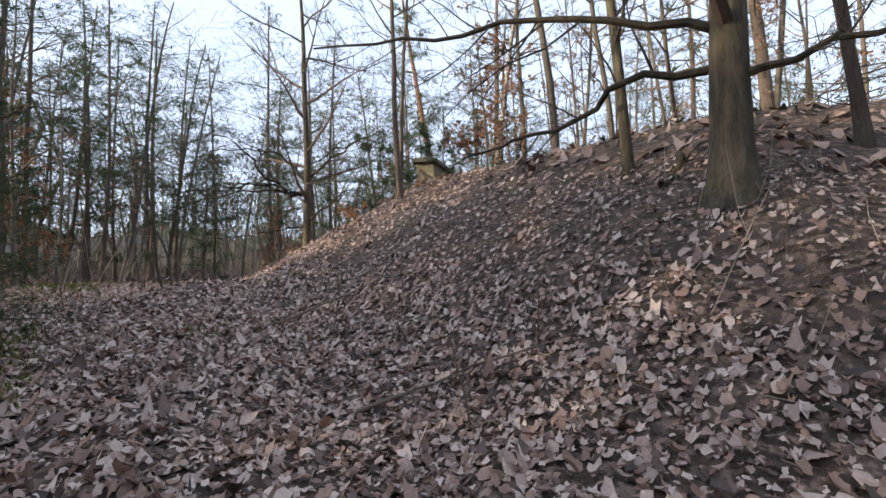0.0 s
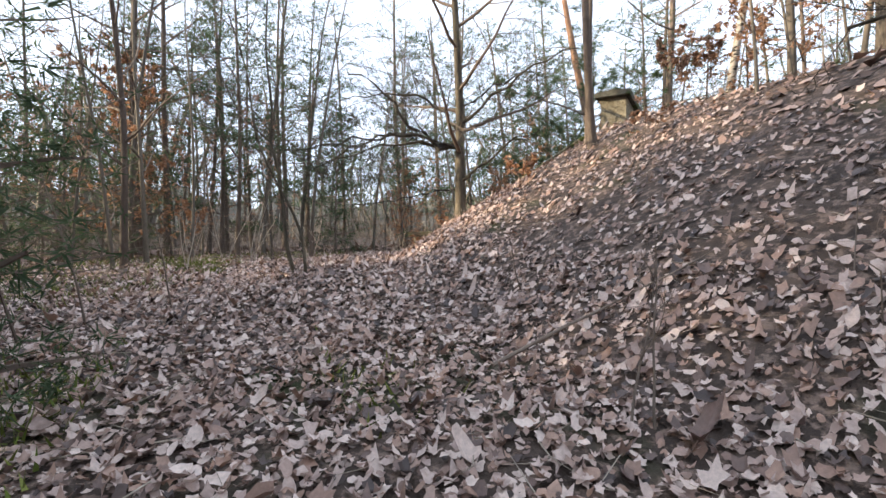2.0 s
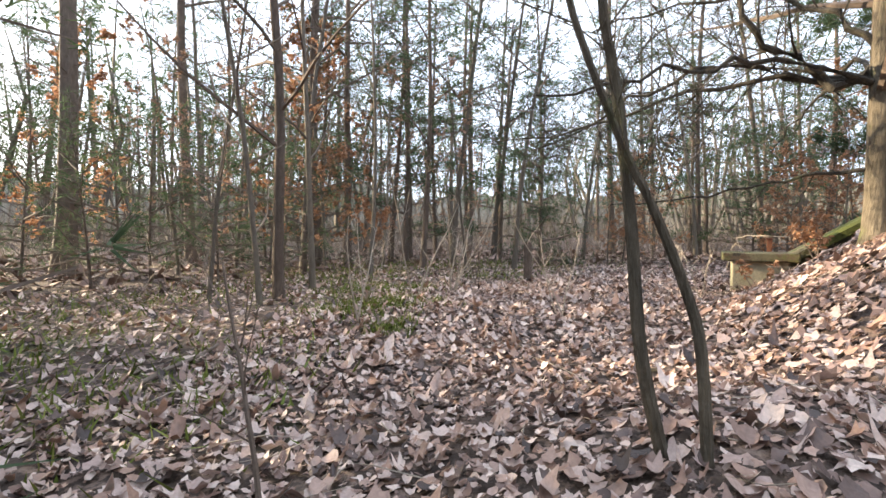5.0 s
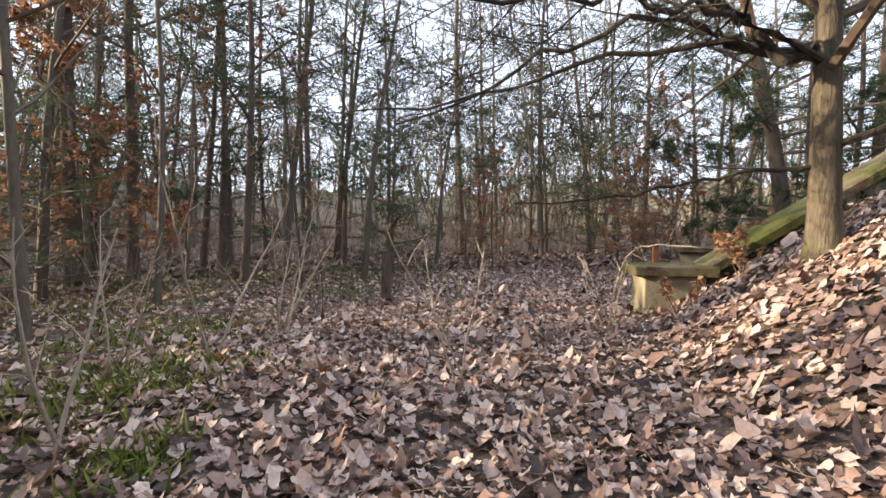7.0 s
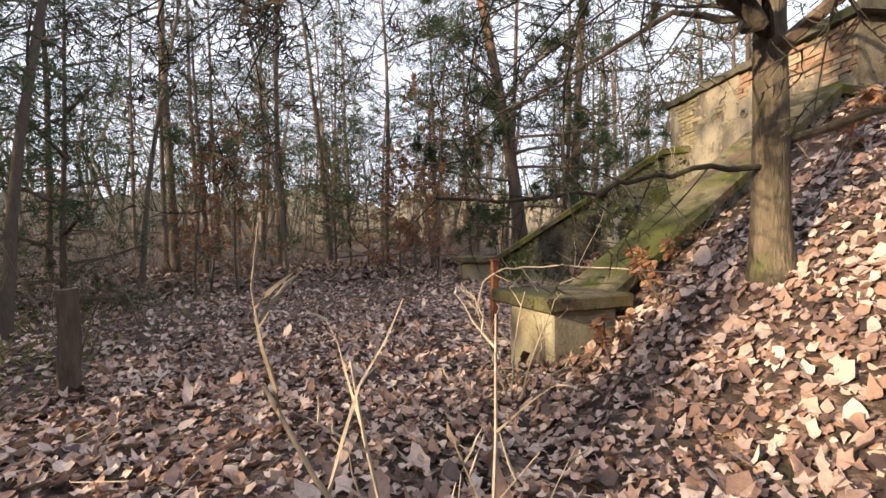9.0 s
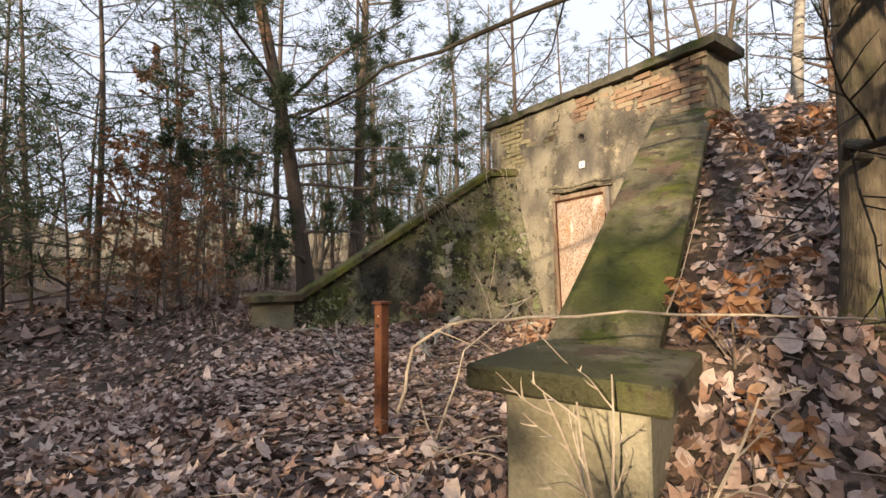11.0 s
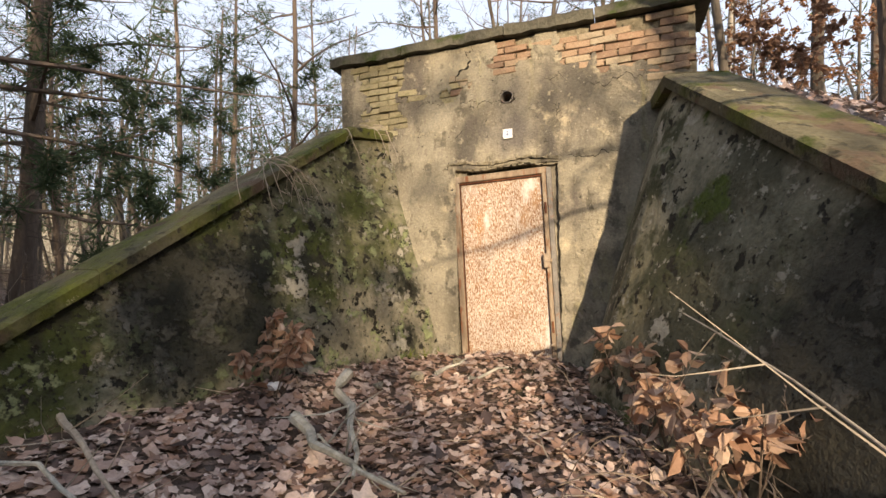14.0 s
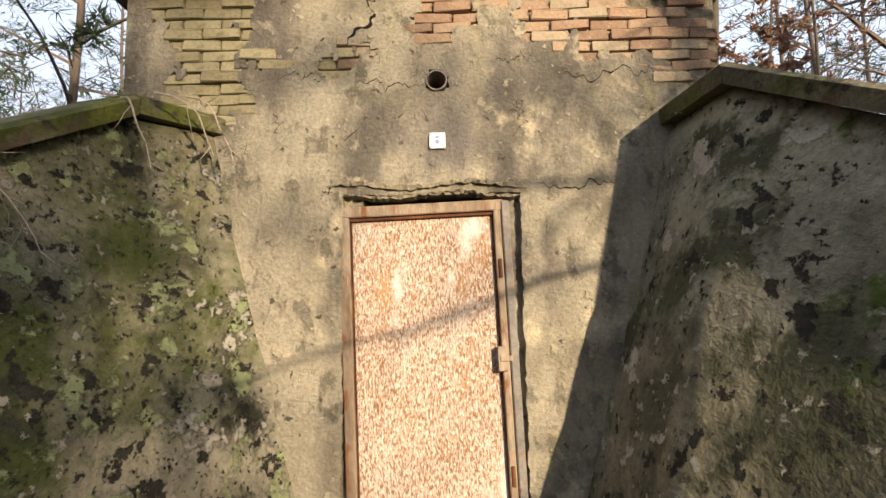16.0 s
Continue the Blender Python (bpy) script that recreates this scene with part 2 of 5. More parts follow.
# ---- helpers for meshes ----
class Shape:
    """Vertices and faces of one mesh in the making."""

    def __init__(self):
        self.v, self.f = [], []

    def tube(self, pts, radii, sides=6, cap=True):
        base = len(self.v)
        for i, p in enumerate(pts):
            d = (pts[min(i + 1, len(pts) - 1)] - pts[max(i - 1, 0)]).normalized()
            a = d.orthogonal().normalized() if abs(d.z) < .9 else Vector((d.z, 0, -d.x)).normalized()
            b = d.cross(a)
            for k in range(sides):
                w = 2 * math.pi * k / sides
                self.v.append(p + (a * math.cos(w) + b * math.sin(w)) * radii[i])
        for i in range(len(pts) - 1):
            for k in range(sides):
                q, r = base + i * sides + k, base + i * sides + (k + 1) % sides
                self.f.append((q, r, r + sides, q + sides))
        if cap:
            self.f.append(tuple(base + (len(pts) - 1) * sides + k for k in range(sides)))
        return self

    def poly(self, pts):
        base = len(self.v)
        self.v += [Vector(p) for p in pts]
        self.f.append(tuple(range(base, base + len(pts))))

    def box(self, x0, x1, y0, y1, z0, z1, bevel=0.0, m=None):
        bm = bmesh.new()
        bmesh.ops.create_cube(bm, size=1, matrix=Matrix.Translation(((x0 + x1) / 2, (y0 + y1) / 2, (z0 + z1) / 2)) @ Matrix.Diagonal((x1 - x0, y1 - y0, z1 - z0, 1)))
        if bevel:
            bmesh.ops.bevel(bm, geom=bm.edges[:], offset=bevel, segments=1, affect="EDGES")
        base = len(self.v)
        bm.verts.index_update()
        self.v += [(m @ v.co) if m else v.co.copy() for v in bm.verts]
        self.f += [tuple(base + v.index for v in f.verts) for f in bm.faces]
        bm.free()
        return self


def mesh_of(name, shape, m, smooth_faces=False):
    me = bpy.data.meshes.new(name)
    me.from_pydata([tuple(v) for v in shape.v], [], shape.f)
    me.materials.append(m)
    if smooth_faces:
        me.polygons.foreach_set("use_smooth", [True] * len(me.polygons))
    me.update()
    return me


def part(name, shape, m, parent, label="", smooth_faces=False):
    ob = new(name, mesh_of(name, shape, m, smooth_faces))
    ob.parent = parent
    if label:
        tagged(ob, label)
    return ob


def thing(name, label, category, at=(0, 0, 0), group="", kind=""):
    ob = new(name)
    ob.location = at
    ob.empty_display_size = .2
    return tagged(ob, label, category, group, kind)


def step(a, b, x):
    t = np.clip((np.asarray(x, float) - a) / (b - a), 0, 1)
    return t * t * (3 - 2 * t)


def waves(x, y, f, s):
    """Smooth uneven field of about -1 to 1."""
    x, y = np.asarray(x, float) * f, np.asarray(y, float) * f
    return (np.sin(x * 1.0 + 1.7 * np.sin(y * .8 + s) + s) + np.sin(y * 1.3 + 1.3 * np.sin(x * .9 + 2 * s) + 2.1 * s) + .6 * np.sin(x * 2.3 - y * 1.9 + 3 * s) + .5 * np.sin(x * 3.7 + y * 4.3 + s)) / 2.6


def bumps(x, y, z, f, s):
    return (math.sin(x * f + 1.9 * math.sin(z * f * .9 + s)) + math.sin(z * f * 1.4 + 1.5 * math.sin(y * f * 1.1 + 2 * s) + s) + .7 * math.sin((x + y) * f * 2.7 + z * f * 2.1 + s) + .5 * math.sin((z - x) * f * 4.9 + 3 * s)) / 3


# ---- ground ----
RJ, RA, RP = Vector((1.545, 0.0)), Vector((1.62, -.55)), Vector((3.02, -4.38))
LJ, LA, LP = Vector((-1.50, 0.0)), Vector((-1.84, -.34)), Vector((-2.78, -4.20))


def ground(x, y):
    x, y = np.asarray(x, float), np.asarray(y, float)
    fall = np.maximum(0, (x - 6) * .75 + (y + 5) * .66)
    base = -.3 - .068 * np.minimum(fall, 18) + .05 * waves(x, y, .8, 1) + .02 * waves(x, y, 2.6, 4)
    far = np.hypot(x - 6, y + 3)
    base = base + .022 * np.clip(far - 12, 0, 50) + .25 * waves(x, y, .16, 7) * step(12, 28, far)
    base = base + .29 * step(-.5, -1.9, x) * step(-13, -6, x) * np.exp(-(np.clip(np.abs(y + 2.4) - 1.9, 0, 9) / 1.1) ** 2)
    yard = (y < .3) & ((y < -4.45) | (x < 1.80 + (3.32 - 1.80) * (-y / 4.3))) & ((y < -4.25) | (x > -2.1 + (-3.05 + 2.1) * (-y / 4.2)))
    heap = .22 * np.exp(-((x - 8.75) / .55) ** 2 - ((y + 2.72) / .5) ** 2) - .10 * np.exp(-((x - 3.2) / .8) ** 2 - ((y + 4.9) / .7) ** 2) + .29 * np.exp(-((x + .05) / 1.15) ** 2 - ((y + .1) / 1.2) ** 2)
    cy = np.clip(y, .5, 13)
    ex, wx = 2.0 + .62 * np.clip(y, 0, 7), -2.3 - .5 * np.clip(y, 0, 7)
    west = x < wx
    dx = np.where(x > ex, x - ex, np.where(west, (wx - x) * 1.5, 0))
    dy = np.where(y < .5, (y - cy) * np.where(x < -1, 1.75, 1.27), y - cy)
    h = 2.95 - .52 * np.hypot(dx, dy) + .05 * waves(x, y, 1.1, 2)
    h = np.minimum(h, 2.66 + .05 * waves(x, y, .9, 5))
    k = .2
    mound = base + .30 * np.exp(-((x - 8.5) / 1.15) ** 2 - ((y + 2.5) / .85) ** 2) + k * np.logaddexp(0, (h - base) / k)
    return np.where(yard, base + heap, mound)


def gz(x, y):
    return float(ground(x, y))


def axis(lo, hi, n0, n1, st):
    out = list(np.arange(n0, n1 + 1e-6, st))
    for sign, v, lim in ((-1, n0, lo), (1, n1, hi)):
        s = st
        while (v - lim) * sign < 0:
            s *= 1.22
            v += sign * s
            out.append(v)
    return sorted(out)


gx, gy = np.meshgrid(axis(-600, 600, -9, 18, .13), axis(-600, 600, -12, 11, .13))
gzz = ground(gx, gy)
ny, nx = gx.shape
idx = np.arange(ny * nx).reshape(ny, nx)
quads = np.stack([idx[:-1, :-1], idx[:-1, 1:], idx[1:, 1:], idx[1:, :-1]], -1).reshape(-1, 4)
me = bpy.data.meshes.new("ground")
me.from_pydata(np.stack([gx, gy, gzz], -1).reshape(-1, 3).tolist(), [], quads.tolist())
me.materials.append(M_SOIL)
me.polygons.foreach_set("use_smooth", [True] * len(me.polygons))
tagged(new("ground", me), "dark forest soil rising into a leaf-covered mound", "ground", kind="structure")


# ---- the bunker front ----
FX0, FX1, FTOP = -2.12, 1.88, 3.5
wall = thing("wall_facade", "weathered plastered bunker front with exposed brick courses", "wall", kind="structure")
core = Shape()
core.box(FX0, -.62, .035, .6, -.6, FTOP).box(.54, FX1, .035, .6, -.6, FTOP)
core.box(-.62, .54, .035, .6, 2.08, 2.76).box(-.62, .54, .035, .6, 2.93, FTOP)
core.box(-.62, -.085, .035, .6, 2.76, 2.93).box(.085, .54, .035, .6, 2.76, 2.93)
core.box(-.62, .54, .3, .6, -.6, 2.08)
part("masonry", core, M_MORTAR, wall, "rough mortar and masonry core")


def bare(x, z):
    """Whether the plaster has come off at this place of the front."""
    w = .055 * math.sin(x * 9 + 2 * math.sin(z * 11)) + .035 * math.sin(x * 23 + z * 17) + .02 * math.sin(x * 51 - z * 37)
    if x > .95 and z > 3.05 - .24 * (x - .95) + w:
        return True
    if .56 < x + w * .6 <= .97 and z > 3.15 + w:
        return True
    if -.13 < x + w * .5 <= .30 and z > 3.20 + w:
        return True
    if -1.80 < x + w and x + w * 1.4 < -1.27 and z > 2.72 + w * 1.6 and z < 3.36 + w:
        return True
    if -1.95 < x < -1.25 and z > 3.34 + w * .6:
        return True
    if -.74 + (z - 2.9) * .55 < x + w < -.58 + (z - 2.9) * .55 and 2.88 < z < 3.12:
        return True
    return False


plaster = Shape()
STEP = .025
pnx, pnz = int((FX1 - FX0) / STEP), int((FTOP + .4) / STEP)
keep = np.zeros((pnx, pnz), bool)
for i in range(pnx):
    for k in range(pnz):
        x, z = FX0 + (i + .5) * STEP, -.4 + (k + .5) * STEP
        keep[i, k] = not (bare(x, z) or (-.62 < x < .54 and z < 2.08) or x * x + (z - 2.845) ** 2 < .075 ** 2)
rng = np.random.default_rng(3)
jit = rng.uniform(-.008, .008, (pnx + 1, pnz + 1, 2))
vid = {}


def pvert(i, k, back):
    key = (i, k, back)
    if key not in vid:
        vid[key] = len(plaster.v)
        x, z = FX0 + i * STEP, -.4 + k * STEP
        jx = jit[i, k, 0] if 0 < i < pnx else 0
        y = .05 if back else .006 * bumps(x, 0, z, 3.1, 1) + .003 * bumps(x, 0, z, 11, 2)
        plaster.v.append(Vector((x + jx, y, z + jit[i, k, 1])))
    return vid[key]


for i in range(pnx):
    for k in range(pnz):
        if keep[i, k]:
            plaster.f.append((pvert(i, k, 0), pvert(i + 1, k, 0), pvert(i + 1, k + 1, 0), pvert(i, k + 1, 0)))
            for di, dk, a, b in ((-1, 0, (i, k + 1), (i, k)), (1, 0, (i + 1, k), (i + 1, k + 1)), (0, -1, (i, k), (i + 1, k)), (0, 1, (i + 1, k + 1), (i, k + 1))):
                u, w = i + di, k + dk
                if not (0 <= u < pnx and 0 <= w < pnz) or not keep[u, w]:
                    plaster.f.append((pvert(*b, 0), pvert(*a, 0), pvert(*a, 1), pvert(*b, 1)))
def plaster_y(x, z):
    return .006 * bumps(x, 0, z, 3.1, 1) + .003 * bumps(x, 0, z, 11, 2)


def crack(x0, z0, x1, z1, width, wild=.03):
    n, c = 26, Shape()
    off = 0
    rc = random.Random(int(1000 * (x0 + 5 * z0)))
    for i in range(n + 1):
        t = i / n
        off = off * .75 + rc.gauss(0, wild * .5)
        x, z = x0 + (x1 - x0) * t - off * (z1 - z0), z0 + (z1 - z0) * t + off * abs(x1 - x0)
        w = width * (.25 + math.sin(math.pi * t)) * rc.uniform(.5, 1.3)
        dx, dz = (z1 - z0), -(x1 - x0)
        ln = math.hypot(dx, dz)
        y = plaster_y(x, z) - .003
        c.v += [Vector((x - dx / ln * w, y, z - dz / ln * w)), Vector((x + dx / ln * w, y, z + dz / ln * w))]
    c.f = [(2 * i, 2 * i + 1, 2 * i + 3, 2 * i + 2) for i in range(n)]
    # black ribbon on the plaster: the crack's inner shade put in as colour
    part("crack", c, M_BLACK, wall, "dark jagged crack in the plaster")


for c in ((-.62, 3.10, -.36, 3.46, .010, .1), (-.72, 2.92, -1.08, 2.86, .003, .12), (-.06, 2.83, -.55, 2.83, .003, .08), (.36, 2.97, .66, 2.98, .003, .1), (.80, 2.88, 1.46, 2.86, .004, .08), (.63, 2.12, 1.15, 2.10, .004, .06), (.52, 2.74, .56, 2.46, .003, .2),
          (-.5, 2.55, -.62, 2.44, .002, .2), (-1.2, 2.62, -1.0, 2.35, .003, .25), (-1.45, 2.45, -1.25, 2.30, .003, .2), (.9, 1.55, 1.0, 1.2, .002, .2), (-.78, 2.08, -.66, 2.13, .005, .2)):
    crack(*c)
part("plaster", plaster, M_PLASTER, wall, "stained ochre-grey cement plaster, broken at the top")

cap = thing("roof_slab", "dark mossy concrete slab capping the bunker front", "roof slab")
rng = np.random.default_rng(5)
cx = FX0 - .13
for width in (1.0, 1.25, .95, 1.12):
    s = Shape()
    nseg = 10
    x1 = min(cx + width, FX1 + .16)
    for i in range(nseg + 1):
        x = cx + (x1 - cx - .012) * i / nseg
        e = rng.uniform(-.012, .012, 4)
        s.v += [Vector((x, -.07 + e[0], FTOP + .01 + e[1])), Vector((x, -.08 + e[0], FTOP + .12 + e[2])), Vector((x, .30, FTOP + .155 + e[3] * .5)), Vector((x, .72, FTOP + .12)), Vector((x, .70, FTOP + .01))]
    for i in range(nseg):
        for k in range(5):
            a, b = i * 5 + k, i * 5 + (k + 1) % 5
            s.f.append((a, b, b + 5, a + 5))
    s.f += [(4, 3, 2, 1, 0), tuple(nseg * 5 + k for k in range(5))]
    part("slab_segment", s, M_SLAB, cap)
    cx = x1

# door, leaning a little
DOOR = pose(-.045, 0, -.05, 0, -2.0, 0)
door = thing("door_1", "closed rusty steel door with faded pale paint, half buried in leaves", "door", kind="structure")
door.matrix_world = DOOR
leaf = Shape()
leaf.box(-.462, .462, .045, .085, .0, 1.985, .006)
part("door_leaf", leaf, M_DOOR, door, "rust-speckled pale painted steel sheet")
for name, b in (("frame_side", (-.535, -.468, .0, .11, -.2, 2.06)), ("frame_side", (.468, .515, .0, .11, -.2, 2.06)), ("frame_top", (-.535, .535, -.002, .11, 1.995, 2.066))):
    part(name, Shape().box(*b, .006), M_FRAME, door)
for name, b in (("frame_bead", (-.482, -.466, .02, .06, 0, 1.99)), ("frame_bead", (.462, .474, .02, .06, 0, 1.99)), ("frame_bead", (-.47, .47, .02, .06, 1.972, 1.99))):
    part(name, Shape().box(*b, .003), M_RUST, door)
part("frame_post", Shape().box(.519, .572, -.012, .12, -.2, 2.055, .008), M_STEEL, door, "bare grey steel post")
part("latch", Shape().box(.44, .505, -.022, .03, .98, 1.13, .004).box(.455, .53, -.03, -.012, 1.04, 1.075, .003), M_FRAME, door, "rusty latch plate")
for z in (.35, 1.62):
    part("hinge", Shape().tube([Vector((.492, .0, z - .06)), Vector((.492, .0, z + .06))], [.013, .013], 8), M_RUST, door)
rev = Shape()
rev.box(-.66, -.50, .06, .3, -.5, 2.1).box(.44, .60, .06, .3, -.5, 2.1).box(.545, .60, .004, .1, -.5, 2.1)
part("door_reveal", rev, M_PLASTER, wall)

lip = Shape()
for row, (z0, z1, y0, y1, a, b) in enumerate(((2.11, 2.185, -.035, .05, -.78, .62), (2.055, 2.105, -.018, .05, -.70, .575))):
    n = 56
    base = len(lip.v)
    for i in range(n + 1):
        x = a + (b - a) * i / n
        t = min(i, n - i) / 6
        w = min(1, t)
        r = rng.uniform(-1, 1, 3)
        zz = .018 * math.sin(x * 8 + row)
        lip.v += [Vector((x, y1, z0 + zz + r[0] * .008)), Vector((x, .01 + (y0 + r[1] * .012) * w, z0 + zz + .012 + r[0] * .008)), Vector((x, .01 + (y0 * .7 + r[2] * .014) * w, (z0 + z1) / 2 + zz + r[1] * .01)), Vector((x, y1, z1 + zz + r[2] * .018))]
    for i in range(n):
        for k in range(3):
            q = base + i * 4 + k
            lip.f.append((q, q + 4, q + 5, q + 1))
part("broken_lintel", lip, M_MORTAR, wall, "crumbling cracked lintel edge above the door")

vent = thing("vent_pipe", "short round black vent pipe set in the bunker wall", "vent pipe", (0, 0, 2.845))
ring = Shape()
for r0, r1, y0, y1 in ((.062, .071, -.012, .3),):
    for k in range(24):
        w0, w1 = 2 * math.pi * k / 24, 2 * math.pi * (k + 1) / 24
        for ra, ya, rb, yb in ((r0, y1, r0, y0), (r0, y0, r1, y0), (r1, y0, r1, y1)):
            ring.poly([(ra * math.cos(w0), ya, ra * math.sin(w0)), (rb * math.cos(w0), yb, rb * math.sin(w0)), (rb * math.cos(w1), yb, rb * math.sin(w1)), (ra * math.cos(w1), ya, ra * math.sin(w1))])
part("pipe", ring, M_STEEL, vent)
# black sheet closing the pipe, its inner shade put in as colour
part("pipe_back", Shape().box(-.08, .08, .29, .31, -.08, .08), M_BLACK, vent)

sign = thing("wall_plaque", "small square white enamel plaque with a faded blue mark", "sign", (0, -.012, 2.428))
part("plate", Shape().box(-.053, .053, -.006, .01, -.053, .053, .004), M_WHITE, sign)
mark = Shape()
mark.poly([(-.022, -.008, .022), (0, -.008, .030), (.022, -.008, .022), (.0, -.008, .012)])
mark.poly([(-.016, -.008, -.004), (0, -.008, .010), (.016, -.008, -.004), (.010, -.008, -.024), (-.010, -.008, -.024)])
part("printed_mark", mark, M_BLUE, sign, "faded blue printed emblem")
for x in (-.043, .043):
    for z in (-.043, .043):
        part("screw", Shape().tube([Vector((x, -.005, z)), Vector((x, -.010, z))], [.005, .004], 6), M_RUST, sign)


# wing walls: battered inner face, coping slabs, end pillar with its cap
def wing(name, label, J, A, P, side, zt, zp, m_face, batter=.27):
    w = thing(name, label, "wall", kind="structure")
    along = (P - A).normalized()
    out = Vector((-along.y, along.x)) * (1 if side > 0 else -1)
    if out.x * side < 0:
        out = -out
    s = Shape()
    rows = 34
    stations = [J + (A - J) * t for t in np.linspace(0, 1, 5)[:-1]] + [A + (P - A) * t for t in np.linspace(0, 1 - .60 / (P - A).length, 46)]
    for q in stations:
        t = min(1, max(0, (q - A).dot(along)) / ((P - A).length - .66))
        top = zt + (zp - zt) * t
        for k in range(rows):
            z = -.6 + (top + .6) * k / (rows - 1)
            off = -batter * (top - z) + .022 * bumps(q.x, q.y, z, 2.3, 3) + .012 * bumps(q.x, q.y, z, 7.1, 1) + .006 * bumps(q.x, q.y, z, 19, 5)
            s.v.append(Vector((q.x + out.x * off, q.y + out.y * off * (1 if q.y < -.1 else 0), z)))
        s.v += [Vector((q.x + out.x * .48, q.y + out.y * .48, top)), Vector((q.x + out.x * .48, q.y + out.y * .48, -.6))]
    nr = rows + 2
    for i in range(len(stations) - 1):
        for k in range(nr - 1):
            a = i * nr + k
            s.f.append((a, a + 1, a + nr + 1, a + nr) if side > 0 else (a, a + nr, a + nr + 1, a + 1))
    e = (len(stations) - 1) * nr
    s.f.append(tuple(e + k for k in range(nr)) if side < 0 else tuple(e + k for k in range(nr - 1, -1, -1)))
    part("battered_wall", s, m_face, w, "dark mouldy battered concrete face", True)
    foot = P - along * .66
    cuts = [J, A] + [A + (foot - A) * t for t in (.24, .5, .76, 1.0)]
    tops = [zt, zt, *[zt + (zp - zt) * t for t in (.24, .5, .76, 1.0)]]
    r = np.random.default_rng(8)
    for i in range(5):
        a, b = cuts[i], cuts[i + 1]
        d = (b - a).normalized()
        b2 = b - d * .006
        c = Shape()
        for p, z in ((a, tops[i]), (b2, tops[i + 1] + .004)):
            lift = r.uniform(0, .012)
            for o, zz in ((-.09, .0), (-.10, .10), (-.05, .125), (.46, .135), (.52, .10), (.52, .0)):
                c.v.append(Vector((p.x + out.x * o, p.y + out.y * o * (0 if i == 0 and p is a else 1), z + zz + lift)))
        c.f = [(k, (k + 1) % 6, (k + 1) % 6 + 6, k + 6) for k in range(6)] + [(5, 4, 3, 2, 1, 0), (6, 7, 8, 9, 10, 11)]
        part("coping_slab", c, M_COPING, w, "green mossy sloping coping slab")
    inner, depth, wd = P, .62, .62
    pil = Shape()
    m = Matrix(((out.x, -along.x, 0, inner.x), (out.y, -along.y, 0, inner.y), (0, 0, 1, 0), (0, 0, 0, 1)))
    pil.box(0, wd, -.02, depth, -.7, zp + .02, .012, m)
    part("end_pillar", pil, M_PILLAR, w, "square concrete end pillar")
    capm = Shape()
    capm.box(-.14, wd + .10, -.14, depth + .1, zp + .022, zp + .135, .014, m)
    part("pillar_cap", capm, M_COPING, w, "flat overhanging mossy cap slab")
    return w


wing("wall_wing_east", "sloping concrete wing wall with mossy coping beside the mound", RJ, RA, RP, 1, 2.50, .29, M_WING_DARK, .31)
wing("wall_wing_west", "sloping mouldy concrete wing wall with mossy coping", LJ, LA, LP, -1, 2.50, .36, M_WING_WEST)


# ---- trees ----
R = random.Random(11)


def wobble(p, d, length, n, bend, rise=0.0, rr=R):
    pts, d = [p.copy()], d.normalized()
    for i in range(n):
        d = (d + Vector((rr.uniform(-1, 1), rr.uniform(-1, 1), rr.uniform(-1, 1) + rise)) * bend).normalized()
        pts.append(pts[-1] + d * (length / n))
    return pts


def twigs(shape, pts, r0, level, rr, spread=.9, count=5, shrink=.55, rise=.15, frm=.25):
    """Side branches along a limb, each with its own side twigs."""
    if level <= 0:
        return
    total = sum((pts[i + 1] - pts[i]).length for i in range(len(pts) - 1))
    for c in range(count):
        t = frm + (1 - frm) * (c + rr.random()) / count
        i = min(int(t * (len(pts) - 1)), len(pts) - 2)
        f = t * (len(pts) - 1) - i
        p = pts[i].lerp(pts[i + 1], f)
        d0 = (pts[i + 1] - pts[i]).normalized()
        side = d0.cross(Vector((rr.uniform(-1, 1), rr.uniform(-1, 1), rr.uniform(-.6, .6)))).normalized()
        d = (d0 * (1 - spread * .6) + side * spread + Vector((0, 0, rise))).normalized()
        ln = total * shrink * (1.1 - .6 * t) * rr.uniform(.6, 1.2)
        q = wobble(p, d, ln, 4 if level > 1 else 3, .22, .1, rr)
        r = max(.004, r0 * (1 - .7 * t) * .5)
        shape.tube(q, [r * (1 - .75 * k / (len(q) - 1)) for k in range(len(q))], 4 if r > .012 else 3, False)
        twigs(shape, q, r, level - 1, rr, spread, max(2, count - 2), shrink, rise, .2)


def trunk_shape(height, r, lean, rr, sides=9, flare=1.5, bend=.03, n=12):
    pts = [Vector((0, 0, -.25))]
    d = Vector((lean[0], lean[1], 1)).normalized()
    for i in range(n):
        d = (d + Vector((rr.uniform(-1, 1), rr.uniform(-1, 1), 0)) * bend).normalized()
        pts.append(pts[-1] + d * height / n * (.5 if i < 2 else 1.1))
    rad = [r * (1 + (flare - 1) * math.exp(-i * 1.3)) * (1 - .75 * i / n) for i in range(n + 1)]
    return pts, Shape().tube(pts, rad, sides), rad


def needle_clump(shape, c, size, rr, n=9):
    for _ in range(n):
        d = Vector((rr.gauss(0, 1), rr.gauss(0, 1), rr.gauss(0, .7))).normalized()
        s = d.cross(Vector((rr.gauss(0, 1), rr.gauss(0, 1), rr.gauss(0, 1)))).normalized() * size * .05
        a = c + d * size * .12
        shape.v += [a - s, a + s, c + d * size * rr.uniform(.7, 1.15)]
        k = len(shape.v)
        shape.f.append((k - 3, k - 2, k - 1))


